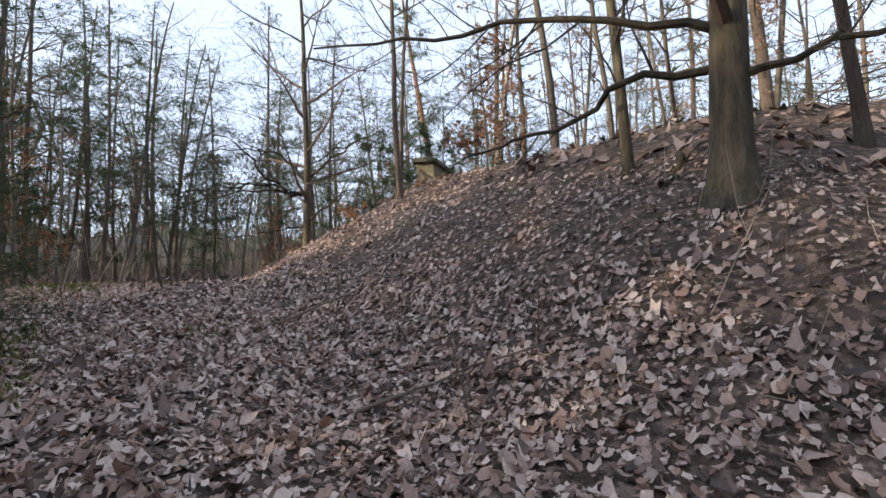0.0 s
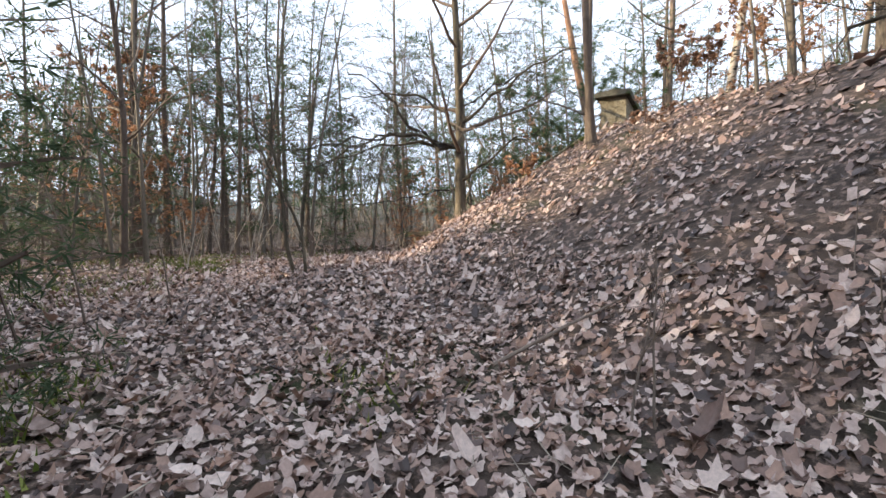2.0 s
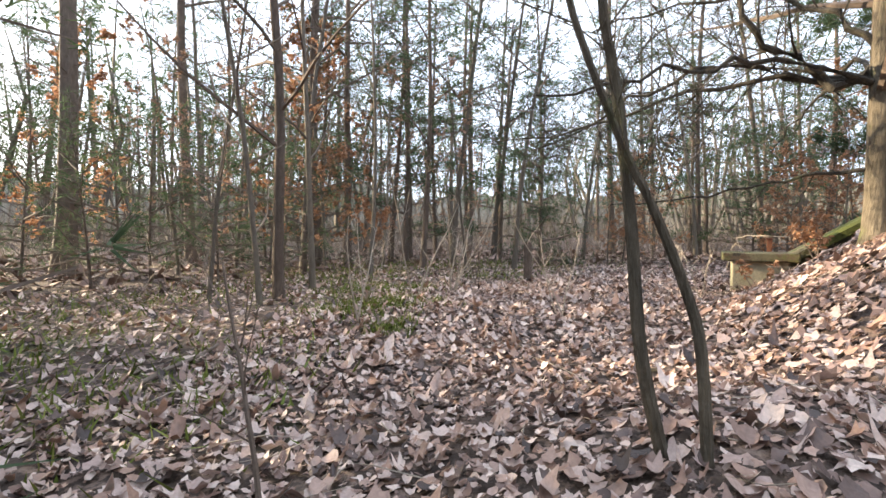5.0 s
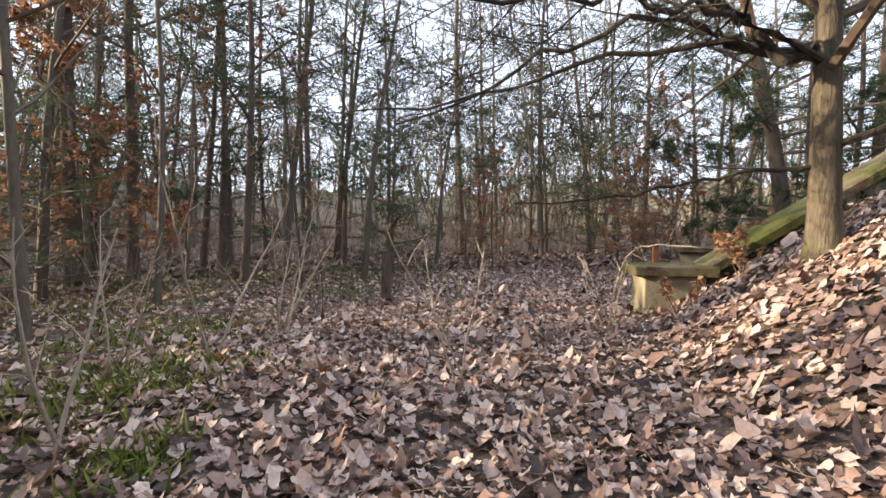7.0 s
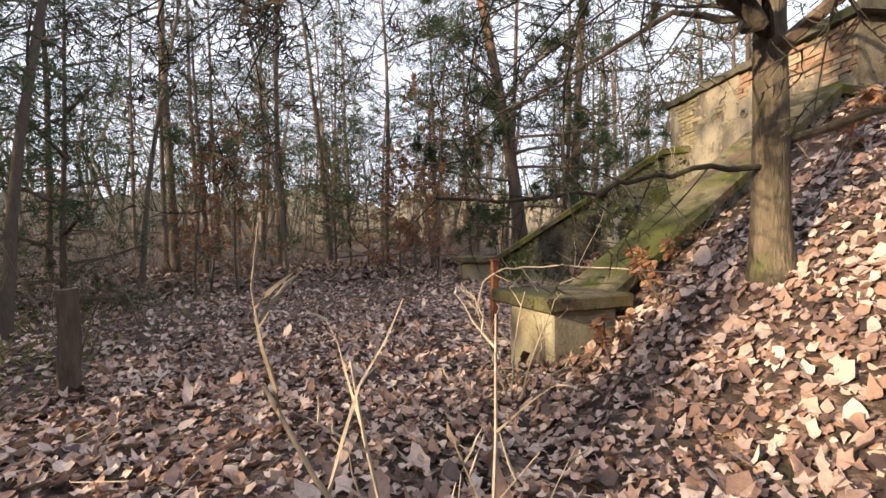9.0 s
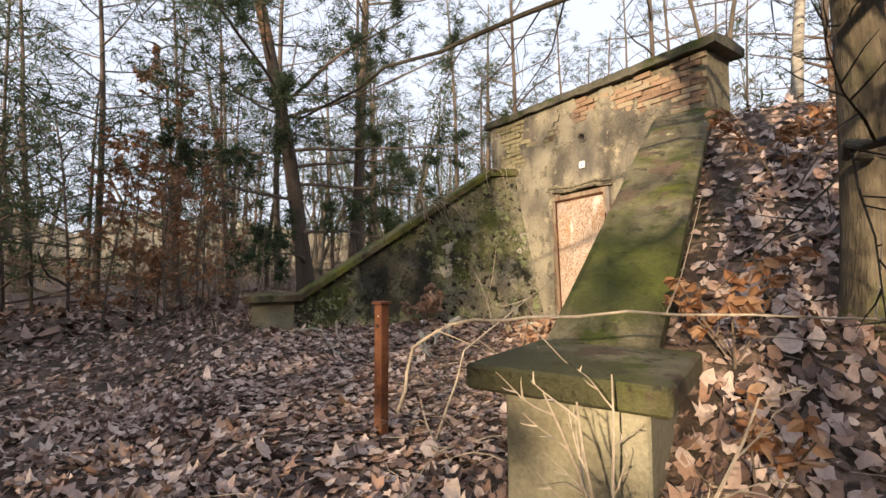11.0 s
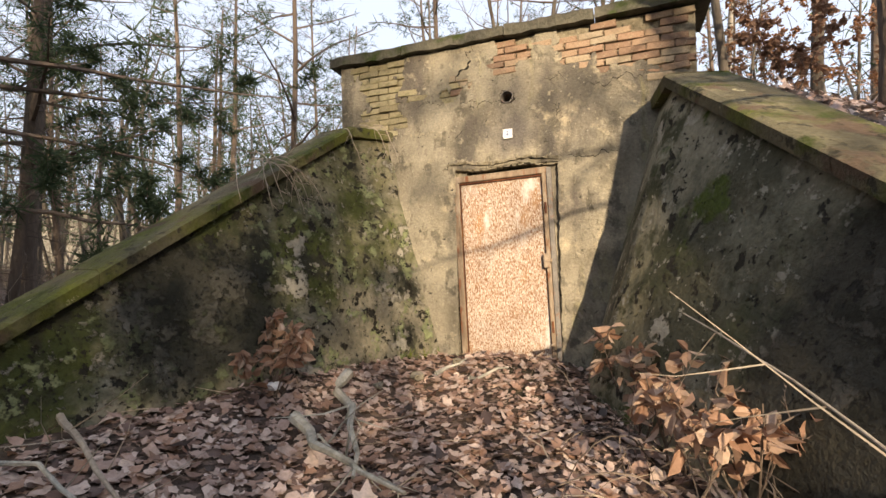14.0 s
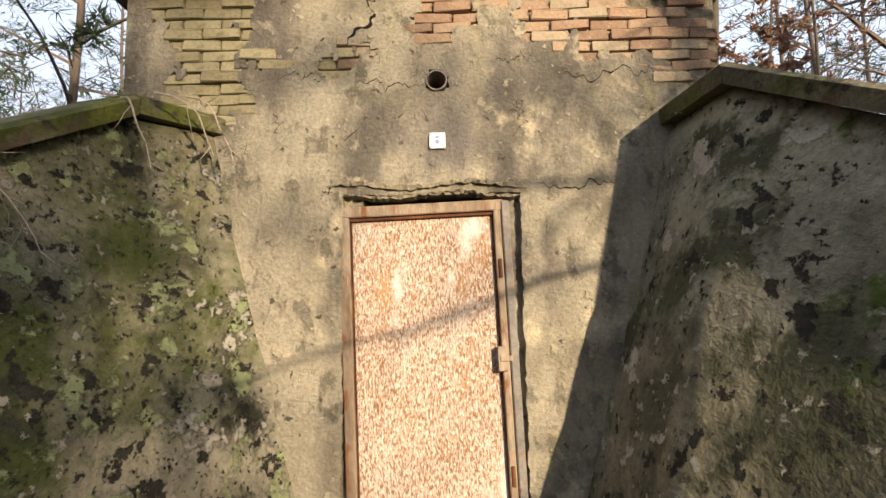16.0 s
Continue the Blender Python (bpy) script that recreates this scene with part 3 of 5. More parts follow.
def dry_leaf(shape, p, size, rr):
    d = Vector((rr.gauss(0, 1), rr.gauss(0, 1), rr.gauss(-.5, .6))).normalized()
    s = d.cross(Vector((rr.gauss(0, 1), rr.gauss(0, 1), rr.gauss(0, 1)))).normalized()
    n = d.cross(s) * size * .13
    k = len(shape.v)
    shape.v += [p, p + d * size * .28 + s * size * .25 + n, p + d * size * .66 + s * size * .23 + n * 1.3, p + d * size, p + d * size * .66 - s * size * .23 + n * 1.3, p + d * size * .28 - s * size * .25 + n]
    shape.f += [(k, k + 1, k + 2, k + 3), (k, k + 3, k + 4, k + 5)]


def finish(label, name, category, group, trunk, m_trunk, extra, at=(0, 0, 0)):
    t = thing(name, label, category, at, group)
    part("trunk", trunk, m_trunk, t, smooth_faces=True)
    for pname, shp, m, lab in extra:
        if shp.f:
            tagged(part(pname, shp, m, t, lab), kind="stuff")
    return t


def pine(seed, height, r, crown_from, lean=(0, 0), upper=None, dead=22, clumps=330, low=(), label="tall slender pine with a bare trunk and green crown", wide=1.0, needle=1.0):
    rr = random.Random(seed)
    pts, tr, rad = trunk_shape(height, r, lean, rr, 8)
    br, cr = Shape(), Shape()

    def at(z):
        f = (z / height) * (len(pts) - 1)
        i = min(int(f), len(pts) - 2)
        return pts[i].lerp(pts[i + 1], f - i)
    for _ in range(dead):
        p = at(rr.uniform(1.4, crown_from + 1))
        w = rr.uniform(0, 6.283)
        q = wobble(p, Vector((math.cos(w), math.sin(w), rr.uniform(-.25, .25))), rr.uniform(.5, 1.7), 4, .2, 0, rr)
        br.tube(q, [.014, .011, .008, .006, .003], 3, False)
        twigs(br, q, .010, 1, rr, .8, 3, .5, 0)
    nb = 24
    for c in range(nb):
        t = c / nb
        p = at(crown_from + (height - crown_from) * t * .98)
        w = c * 2.4 + rr.uniform(-.4, .4)
        ln = (2.6 * (1 - t) ** .7 + .5) * rr.uniform(.7, 1.15) * wide
        q = wobble(p, Vector((math.cos(w), math.sin(w), .1 + .5 * t)), ln, 5, .16, .12, rr)
        br.tube(q, [.035 * (1 - t * .6) * (1 - .8 * k / 5) + .004 for k in range(6)], 4, False)
        for _ in range(int(clumps / nb)):
            f = rr.uniform(.3, 1) * 5
            i = min(int(f), 4)
            c0 = q[i].lerp(q[i + 1], f - i) + Vector((rr.gauss(0, .22), rr.gauss(0, .22), rr.gauss(.05, .13)))
            needle_clump(cr, c0, rr.uniform(.17, .3) * needle, rr)
    for z0, w, ln in low:
        q = wobble(at(z0), Vector((math.cos(radians(w)), math.sin(radians(w)), .12)), ln, 7, .13, -.02, rr)
        br.tube(q, [.05 * (1 - .85 * k / 7) + .004 for k in range(8)], 5, False)
        k0 = len(br.v)
        twigs(br, q, .03, 2, rr, .8, 8, .32, .1)
        for _ in range(220):
            needle_clump(cr, br.v[rr.randrange(k0, len(br.v))] + Vector((0, 0, .05)), rr.uniform(.16, .28), rr)
    extra = [("twig_work", br, M_TWIG, ""), ("crown", cr, M_NEEDLE, "dark green needle crown")]
    if upper:
        i0 = max(1, int(len(pts) * .5))
        extra.append(("upper_trunk", Shape().tube(pts[i0:], [x * 1.03 + .002 for x in rad[i0:]], 8), M_BARK_ORANGE, "orange flaking upper bark"))
    return finish(label, "pine_tree", "pine tree", "forest pines", tr, M_BARK_PINE, extra)


def bare_tree(seed, height, r, start, count=14, lean=(0, 0), m=None, label="slender bare deciduous tree with thin twigs", leaves=0, name="bare_tree", group="bare forest trees", up=.5, reach=.34, leaf_m=None, leaf_size=.075):
    rr = random.Random(seed)
    pts, tr, rad = trunk_shape(height, r, lean, rr, 7, 1.35, .05)
    br, lv = Shape(), Shape()
    for c in range(count):
        t = start + (1 - start) * (c + rr.random() * .8) / count
        f = t * (len(pts) - 1)
        i = min(int(f), len(pts) - 2)
        p = pts[i].lerp(pts[i + 1], f - i)
        w = c * 2.4 + rr.uniform(-.5, .5)
        ln = height * reach * (1.15 - .8 * t) * rr.uniform(.6, 1.2)
        q = wobble(p, Vector((math.cos(w), math.sin(w), up + rr.uniform(-.2, .3))), ln, 6, .17, .1, rr)
        r1 = max(.006, r * (1 - .7 * t) * .42)
        br.tube(q, [r1 * (1 - .85 * k / 6) + .0015 for k in range(7)], 4, False)
        k0 = len(br.v)
        twigs(br, q, r1, 2, rr, .85, 4, .5, .15)
        if leaves:
            for _ in range(leaves // count):
                dry_leaf(lv, br.v[rr.randrange(k0, len(br.v))] + Vector((0, 0, -.01)), rr.uniform(.7, 1.3) * leaf_size, rr)
    return finish(label, name, "tree", group, tr, m or M_BARK_YOUNG, [("twig_work", br, M_TWIG, ""), ("dry_foliage", lv, leaf_m or M_DRY, "withered orange-brown leaves")])


def put(ob, x, y, turn=0.0, s=1.0, sz=1.0, sink=0.0):
    return copy_thing(ob, pose(x, y, gz(x, y) - sink, 0, 0, turn) @ Matrix.Diagonal((s, s, s * sz, 1)))


def settle(ob, x, y, turn=0.0):
    ob.matrix_basis = pose(x, y, gz(x, y), 0, 0, turn)
    return ob


pines = [pine(21 + i, h, r, c, (lx, 0), None, d) for i, (h, r, c, lx, d) in enumerate(((15, .12, 6.0, .02, 26), (17, .15, 8.0, -.03, 20), (13, .10, 4.2, .03, 34), (16, .17, 7.5, .04, 16)))]
bares = [bare_tree(41 + i, h, r, s, c) for i, (h, r, s, c) in enumerate(((9, .06, .3, 15), (11, .085, .35, 16), (7, .045, .22, 14), (12, .10, .4, 15)))]
young_pine = pine(71, 5.5, .05, 1.0, (0, 0), None, 4, 210, label="young bushy green pine among bare trees")
bushy_pine = pine(73, 8.5, .10, 1.7, (.02, 0), None, 6, 620, label="bushy dark green pine standing among bare trees")
slim_pine = pine(75, 5.2, .045, .7, (.01, 0), None, 3, 1500, label="slim young pine with soft green needles", wide=.42, needle=.5)
beech = bare_tree(81, 3.6, .028, .2, 12, label="young beech holding withered orange leaves", leaves=1100, name="beech_sapling", group="beech saplings", reach=.4)
beech_tall = bare_tree(83, 7.5, .055, .2, 16, label="slender beech with withered russet leaves", leaves=1700, name="beech_tree", group="beeches", reach=.3, leaf_m=M_DRY_DULL)

beech_orange = bare_tree(85, 6.5, .05, .15, 16, label="slender beech with bright orange withered leaves", leaves=2000, name="beech_tree", group="beeches", reach=.3, leaf_size=.10)

# trees that stand out along the way, some added for shade, then the rest of the wood
fixed = [(pines[3], 10.5, -14.3, 1.25), (pines[1], 5.04, -14.1, 1), (pines[0], 3.6, -14.9, 1.05), (pines[1], 7.4, -17.6, 1.1), (pines[2], .97, -16.4, 1), (pines[0], -10.9, -10.2, 1.1), (pines[1], -8.5, -12.9, 1),
         (pines[1], -9.7, .6, 1.3), (bares[3], 1.6, -12.2, 1), (bares[1], 6.2, -12.3, 1), (pines[2], 12.6, -9.6, 1), (bares[1], 13.2, -7.4, 1.1), (pines[0], 14.6, -9.0, 1.15), (pines[3], 17.5, -6.0, 1), (pines[1], 19.0, -2.5, 1),
         (bares[2], 9.13, -8.64, .8), (bares[2], 11.9, -5.2, .9), (bares[0], 5.4, -10.6, .9), (bares[3], -1.5, -13.5, 1), (bares[1], -4.2, -11.6, .9), (pines[2], -6.0, -15, 1), (pines[0], -15, -6.5, 1.1), (pines[3], -17, -9.5, 1),
         (pines[2], -12.5, -4.4, .9), (young_pine, -10.5, -6.9, 1.0), (young_pine, -13.2, -7.9, 1.1), (young_pine, 17.2, -3.6, 1.0), (young_pine, 16.2, -6.8, .9), (young_pine, 18.4, .4, 1.1), (young_pine, 2.6, -21, 1.0),
         (beech_tall, -2.85, -8.9, .55), (beech_tall, -2.5, -9.6, .5), (beech_tall, -6.2, -4.5, .6), (beech_tall, -6.9, -5.2, .55), (beech_tall, 8.6, -13.2, .8), (beech_tall, 2.5, 8.8, .9), (beech_tall, 3.8, 5.2, .55), (beech_tall, 5.2, 9.5, .8), (beech_tall, -9, -3.2, .6), (beech, -4.65, -5.2, .92), (beech, -5.0, -4.6, .8), (beech, -7.1, -10.4, 1.35), (beech, -6.3, -10.9, 1.1),
         (bares[3], 4.3, 4.5, 1.1), (bares[1], 2.9, 3.6, 1), (pines[3], 3.2, 9.5, 1), (bares[1], -1.6, 8.2, 1), (bares[3], .6, 10.5, 1.1), (pines[0], -4.5, 9.5, 1), (bares[0], -3.6, 6.5, .9), (pines[2], -7.2, 5.2, 1), (pines[1], 8.2, 12, 1), (pines[0], 11.5, 12.5, 1), (pines[2], 4.8, 13.5, 1), (bares[1], 1.8, 13.5, 1),
         # five trees added to keep the sun off the west wing
         (beech_tall, 2.3, -10.9, .75), (beech_tall, 3.4, -13.2, .9), (bares[1], 1.2, -10.2, .9), (young_pine, 5.6, -16.4, 1.1), (pines[2], 2.9, -12.0, .85),
         (bares[3], 2.2, 6.0, 1), (bares[1], -.4, 5.2, .9), (bares[0], -2.4, 9.6, 1), (pines[2], 1.0, 8.0, .9), (beech_tall, 4.9, 2.9, .6), (beech_tall, 3.1, 4.4, .55)]
# young pines, mostly out of view, added to block the low sun
fixed += [(young_pine, x, y, s) for x, y, s in ((13.9, -3.4, 1.0), (15.2, -2.2, .9), (16.4, -1.0, 1.05), (14.7, -4.8, 1.2), (17.6, -2.1, 1.1), (13.6, -5.8, .95), (16.0, -4.4, 1.15), (18.6, -4.2, 1.2), (15.3, -7.6, 1.1), (17.4, -7.6, 1.0), (19.6, -1.2, 1.1), (20.4, -6.4, 1.2), (14.4, -10.6, 1.2), (17.0, -10.2, 1.2), (19.3, -9.2, 1.2), (15.6, -13.8, 1.1), (21.4, -3.0, 1.2), (18.2, 1.9, .95), (20.2, 1.4, 1.1), (8.3, -11.3, .55), (9.3, -11.9, .6), (10.2, -11.5, .55), (7.2, -11.7, .55), (6.3, -12.1, .6), (11.1, -12.3, .6), (8.0, -13.0, .7), (9.6, -13.4, .7))]
fixed += [(bushy_pine, x, y, s) for x, y, s in ((-16.5, -6.8, 1.0), (-17.5, -1.8, 1.1), (-12.8, -10.6, 1.1), (-7.2, -11.4, .9), (-2.6, -14.2, 1.1), (.4, -16.0, 1.2), (3.4, -17.2, 1.1), (14.6, -11.6, 1.0), (17.0, -12.6, 1.1), (13.6, -8.4, .8), (19.6, -10.8, 1.1), (17.2, -5.4, .95), (21.5, -4.6, 1.1), (19.4, -2.6, 1.0), (22.0, .2, 1.1), (-19.4, 3.6, 1.1))]
fixed += [(slim_pine, 12.95, -1.0, .95), (slim_pine, -1.2, -11.2, 1.3),
          (beech_orange, 6.0, -14.0, 1.15), (beech_orange, 5.1, -13.4, .95), (beech_orange, 4.4, -15.4, 1.1), (beech_orange, 10.6, -16.4, 1.0), (beech_orange, -5.6, -6.1, .55), (beech_orange, -3.9, -9.9, .6), (beech_orange, 2.9, 2.9, .5), (beech_orange, 4.4, 3.4, .55)]
spots = []
for proto, x, y, s in fixed:
    put(proto, x, y, R.uniform(0, 360), s)
    spots.append((x, y))
TRAIL = [Vector(p) for p in ((16.4, 5.2), (13, 1.5), (11.3, -1), (9.4, -3.3), (7.2, -5.4), (5.2, -5.9), (2.6, -5.9), (1.2, -5), (.2, -3), (0, -.4))]


def trail_gap(x, y):
    p, best = np.stack([np.asarray(x, float), np.asarray(y, float)], -1), None
    for a, b in zip(TRAIL, TRAIL[1:]):
        a, b = np.array(a), np.array(b)
        t = np.clip(((p - a) @ (b - a)) / ((b - a) @ (b - a)), 0, 1)
        d = np.linalg.norm(p - a - t[..., None] * (b - a), axis=-1)
        best = d if best is None else np.minimum(best, d)
    return best


sx, sy = sun_dir.x, sun_dir.y
made = 0
for _ in range(6000):
    if made >= 135:
        break
    ang, rad = R.uniform(0, 6.283), 8 + 30 * R.random() ** .85
    x, y = 5 + rad * math.cos(ang), -3 + rad * math.sin(ang)
    if trail_gap(x, y) < 5.5 or gz(x, y) > .9 and R.random() < .8 or (-9 < x < 9 and 0 < y < 10):
        continue
    if -9 < y < -5.2 and x < 6 or (-7 < x < 0 and -9 < y < 3):
        continue
    across, ahead = -(x * sy - y * sx), x * sx + y * sy
    if ahead > 0 and -2.2 < across < 4.8 and ahead < 45 and R.random() < .88:
        continue
    if any((x - a) ** 2 + (y - b) ** 2 < 2.2 for a, b in spots):
        continue
    spots.append((x, y))
    made += 1
    put(R.choice(pines + pines + bares), x, y, R.uniform(0, 360), R.uniform(.8, 1.2), R.uniform(.9, 1.1))

# prototypes take places of their own
for ob, x, y in ((pines[0], -14.5, -12), (pines[1], 15.5, -12.5), (pines[2], 20.5, -5), (pines[3], -5.5, -19), (bares[0], 7.4, -9.2), (bares[1], 13.0, -10.9), (bares[2], 8.66, -8.0), (bares[3], 13.5, 11.5), (young_pine, -11.2, -8.2), (bushy_pine, -14.2, -4.2), (slim_pine, 13.4, -12.2), (beech_orange, -8.2, -4.6), (beech, -5.4, -5.6), (beech_tall, 7.0, -14.6)):
    settle(ob, x, y, R.uniform(0, 360))

# leaning pine with orange upper trunk
settle(pine(95, 16, .25, 5.4, (-.05, -.11), True, 18, 950, label="old pine with orange flaking upper bark and long limbs", low=((2.6, -20, 4.2), (3.4, 15, 4.5), (3.0, 200, 3.6), (4.2, -60, 4.0), (4.6, 60, 4.5), (5.2, -15, 4.2), (5.6, 170, 4), (5.4, 42, 5.2), (6.2, 56, 5.2), (6.5, 22, 5.0), (5.0, 76, 4.6), (6.9, -30, 4.8))), -7.9, -1.6, 0)


# oak beside the wing wall
def limb(shape, pts, r0, rr, level=3, count=7, frm=.2):
    q = [Vector(p) for p in pts]
    fine = []
    for i in range(len(q) - 1):
        for t in (0, .33, .66):
            fine.append(q[i].lerp(q[i + 1], t) + Vector((rr.gauss(0, 1), rr.gauss(0, 1), rr.gauss(0, .9))) * min(.06, r0 * 1.1) * (1 if i or t else 0))
    fine.append(q[-1])
    shape.tube(fine, [r0 * (1 - .82 * (k / (len(fine) - 1)) ** .8) + .003 for k in range(len(fine))], 7, False)
    twigs(shape, fine, r0 * .75, level, rr, .8, count + 3, .4, .12, frm)


def big_oak(seed, at, r, height, lean, limbs, label, crown=10, leaves=0, level_roots=False):
    rr = random.Random(seed)
    pts, tr, rad = trunk_shape(height, r, lean, rr, 14, 1.75, .03, 14)
    t = thing("oak_tree", label, "oak tree", (*at, gz(*at)), "")
    part("trunk", tr, M_BARK_OAK, t, "rough grey-brown furrowed trunk", True)
    for chain, r0, lev, cnt in limbs:
        s = Shape()
        f = max(0, chain[0][2] / height * (len(pts) - 1))
        if level_roots:
            f = float(np.interp(chain[0][2], [p.z for p in pts], range(len(pts))))
        root = pts[int(f)].lerp(pts[int(f) + 1], f - int(f))
        chain = [root] + [Vector(p) + (root - Vector(chain[0])) * (1 - (i + 1) / len(chain)) for i, p in enumerate(chain[1:])]
        limb(s, chain, r0, rr, lev, cnt)
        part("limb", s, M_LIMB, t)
    s, lv = Shape(), Shape()
    for c in range(crown):
        f = (.26 + .72 * c / crown) * (len(pts) - 1)
        i = min(int(f), len(pts) - 2)
        p = pts[i].lerp(pts[i + 1], f - i)
        w = c * 2.4 + rr.uniform(-.4, .4)
        q = wobble(p, Vector((math.cos(w), math.sin(w), .42)), height * .34 * rr.uniform(.7, 1.1), 7, .18, .05, rr)
        s.tube(q, [r * .38 * (1 - c / crown * .6) * (1 - .85 * k / 7) + .003 for k in range(8)], 5, False)
        twigs(s, q, r * .3, 3, rr, .85, 7, .45, .1)
    for _ in range(leaves):
        dry_leaf(lv, s.v[rr.randrange(len(s.v))], rr.uniform(.06, .11), rr)
    tagged(part("crown", s, M_TWIG, t, "bare dark twiggy crown"), kind="stuff")
    if leaves:
        part("dry_foliage", lv, M_DRY_DULL, t, "a few withered leaves")
    return t


big_oak(5, (3.95, -2.66), .132, 9.0, (-.04, -.07), [
    ([(-.2, -.05, 1.60), (.05, -.35, 1.74), (.34, -.75, 1.92), (.75, -.95, 2.25), (1.2, -1.3, 2.75), (1.6, -1.9, 3.2)], .068, 3, 8),
    ([(-.2, -.05, 1.62), (.34, -.75, 1.86), (.9, -1.3, 1.95), (1.1, -2.0, 1.8), (1.14, -2.67, 1.5), (1.37, -3.67, 1.23)], .038, 3, 11),
    ([(-.2, -.05, 1.66), (.3, -.8, 1.85), (.55, -1.7, 1.80), (.6, -2.7, 1.66), (.7, -3.7, 1.55), (.9, -4.7, 1.6)], .034, 3, 11),
    ([(-.2, -.05, 1.64), (.5, -.7, 1.92), (1.2, -1.05, 1.85), (2.0, -1.4, 1.62), (2.7, -1.7, 1.4), (3.3, -2.0, 1.3)], .036, 3, 9),
    ([(-.1, .0, .75), (.0, -.5, .72), (.08, -.96, .67), (.45, -1.5, .50), (.87, -2.04, .40), (1.1, -2.5, .42)], .022, 2, 6),
    ([(-.14, -.02, 2.0), (-.12, -.4, 2.5), (-.2, -1.3, 3.1), (-.1, -2.3, 3.3), (.2, -3.4, 3.2)], .042, 3, 9),
    ([(-.16, .02, 1.85), (-.8, -.35, 2.15), (-1.7, -.9, 2.0), (-2.6, -1.4, 1.8), (-3.4, -1.9, 1.55)], .03, 2, 4),
    ([(-.1, .05, .9), (.35, .7, 1.15), (.6, 1.5, 1.5), (1.0, 2.2, 1.6)], .035, 2, 6),
    ([(-.17, .05, 2.2), (-.1, .9, 2.7), (.2, 1.9, 3.1), (.4, 2.8, 3.2)], .038, 3, 7),
    ([(-.2, .0, 2.6), (-.9, .5, 3.2), (-1.8, .9, 3.7), (-2.9, 1.2, 3.9)], .036, 3, 7)],
    "bare oak with long crooked dark limbs beside the wing wall", 15, 0, True)
big_oak(6, (10.26, 6.6), .235, 10.5, (-.01, 0), [
    ([(0, 0, 2.35), (-.3, -.9, 2.3), (-.7, -1.7, 1.75), (-1.0, -2.5, 1.45), (-1.5, -3.4, 1.2)], .06, 3, 8),
    ([(0, 0, 2.7), (-.2, -1.2, 3.0), (-.4, -2.6, 3.05), (-.4, -4.0, 2.8), (-.3, -5.4, 2.75)], .06, 3, 9),
    ([(0, 0, 2.2), (.4, .8, 2.05), (.7, 1.8, 2.1), (1.0, 3.0, 2.2)], .05, 3, 6)],
    "thick-trunked oak standing on the leafy mound", 9, 420)
settle(bare_tree(61, 9, .10, .3, 14, (-.03, -.06), M_BARK_OAK, "crooked young oak on the brow of the mound", 160, "oak_tree", "", leaf_m=M_DRY_DULL), 8.43, 5.75)
settle(bare_tree(62, 11, .095, .45, 12, (.0, .0), M_BARK_PINE, "straight grey trunk on the slope near the bunker", 0, "bare_tree", ""), 3.95, .27)
settle(bare_tree(63, 10, .08, .4, 12, (.01, .03), M_BARK_PINE, "straight dark trunk close beside a grey one", 0, "bare_tree", ""), 3.35, .05)
settle(bare_tree(64, 10, .10, .4, 14, (.06, .03), M_BIRCH, "birch with black-marked pale bark above the bunker", 0, "birch_tree", ""), 1.9, 2.6)
settle(bare_tree(65, 10, .085, .4, 14, (.02, .0), M_BIRCH, "slim birch on the mound behind the bunker", 0, "birch_tree", ""), 3.3, 6.2)
settle(bare_tree(68, 9.5, .088, .3, 16, (.01, .02), M_BARK_PINE, "dark crooked trunk at the forest edge", 0, "bare_tree", ""), 8.28, -8.37)


def stems(at, lines, label):
    """A sapling of several crooked stems in one upright plane; lines of (sideways, forth, height)."""
    rr = random.Random(7)
    t = thing("forked_sapling", label, "sapling", (*at, gz(*at)))
    for pts, r in lines:
        s = Shape()
        q = [Vector((.764 * a + .645 * b, -.645 * a + .764 * b, c)) for a, b, c in pts]
        line = []
        for i in range(len(q) - 1):
            p0, p1, p2, p3 = q[max(i - 1, 0)], q[i], q[i + 1], q[min(i + 2, len(q) - 1)]
            for u in (0, .25, .5, .75):
                line.append(.5 * (2 * p1 + (p2 - p0) * u + (2 * p0 - 5 * p1 + 4 * p2 - p3) * u * u + (3 * p1 - p0 - 3 * p2 + p3) * u ** 3))
        line.append(q[-1])
        s.tube(line, [r * (1 - .75 * k / (len(line) - 1)) + .003 for k in range(len(line))], 7, False)
        twigs(s, line, r * .55, 2, rr, .7, 9, .3, .15, .45)
        part("stem", s, M_BARK_OAK, t)


stems((8.85, -2.70), [([(0, 0, -.1), (.14, .03, .43), (.18, .0, .97), (.245, -.02, 1.54), (.32, .03, 1.85), (.30, .05, 2.3), (.36, .1, 3.1), (.3, .15, 4.1)], .027),
                      ([(.32, .03, 1.85), (.5, .05, 2.0), (.72, .0, 2.25), (1.0, -.1, 2.9)], .014),
                      ([(-.11, .08, -.1), (-.07, .08, .46), (-.01, .06, .72), (.12, .05, 1.04), (.26, .07, 1.3), (.5, .12, 1.9), (.6, .2, 2.7), (.8, .2, 3.4)], .022)],
      "dark forked sapling leaning over the slope foot")


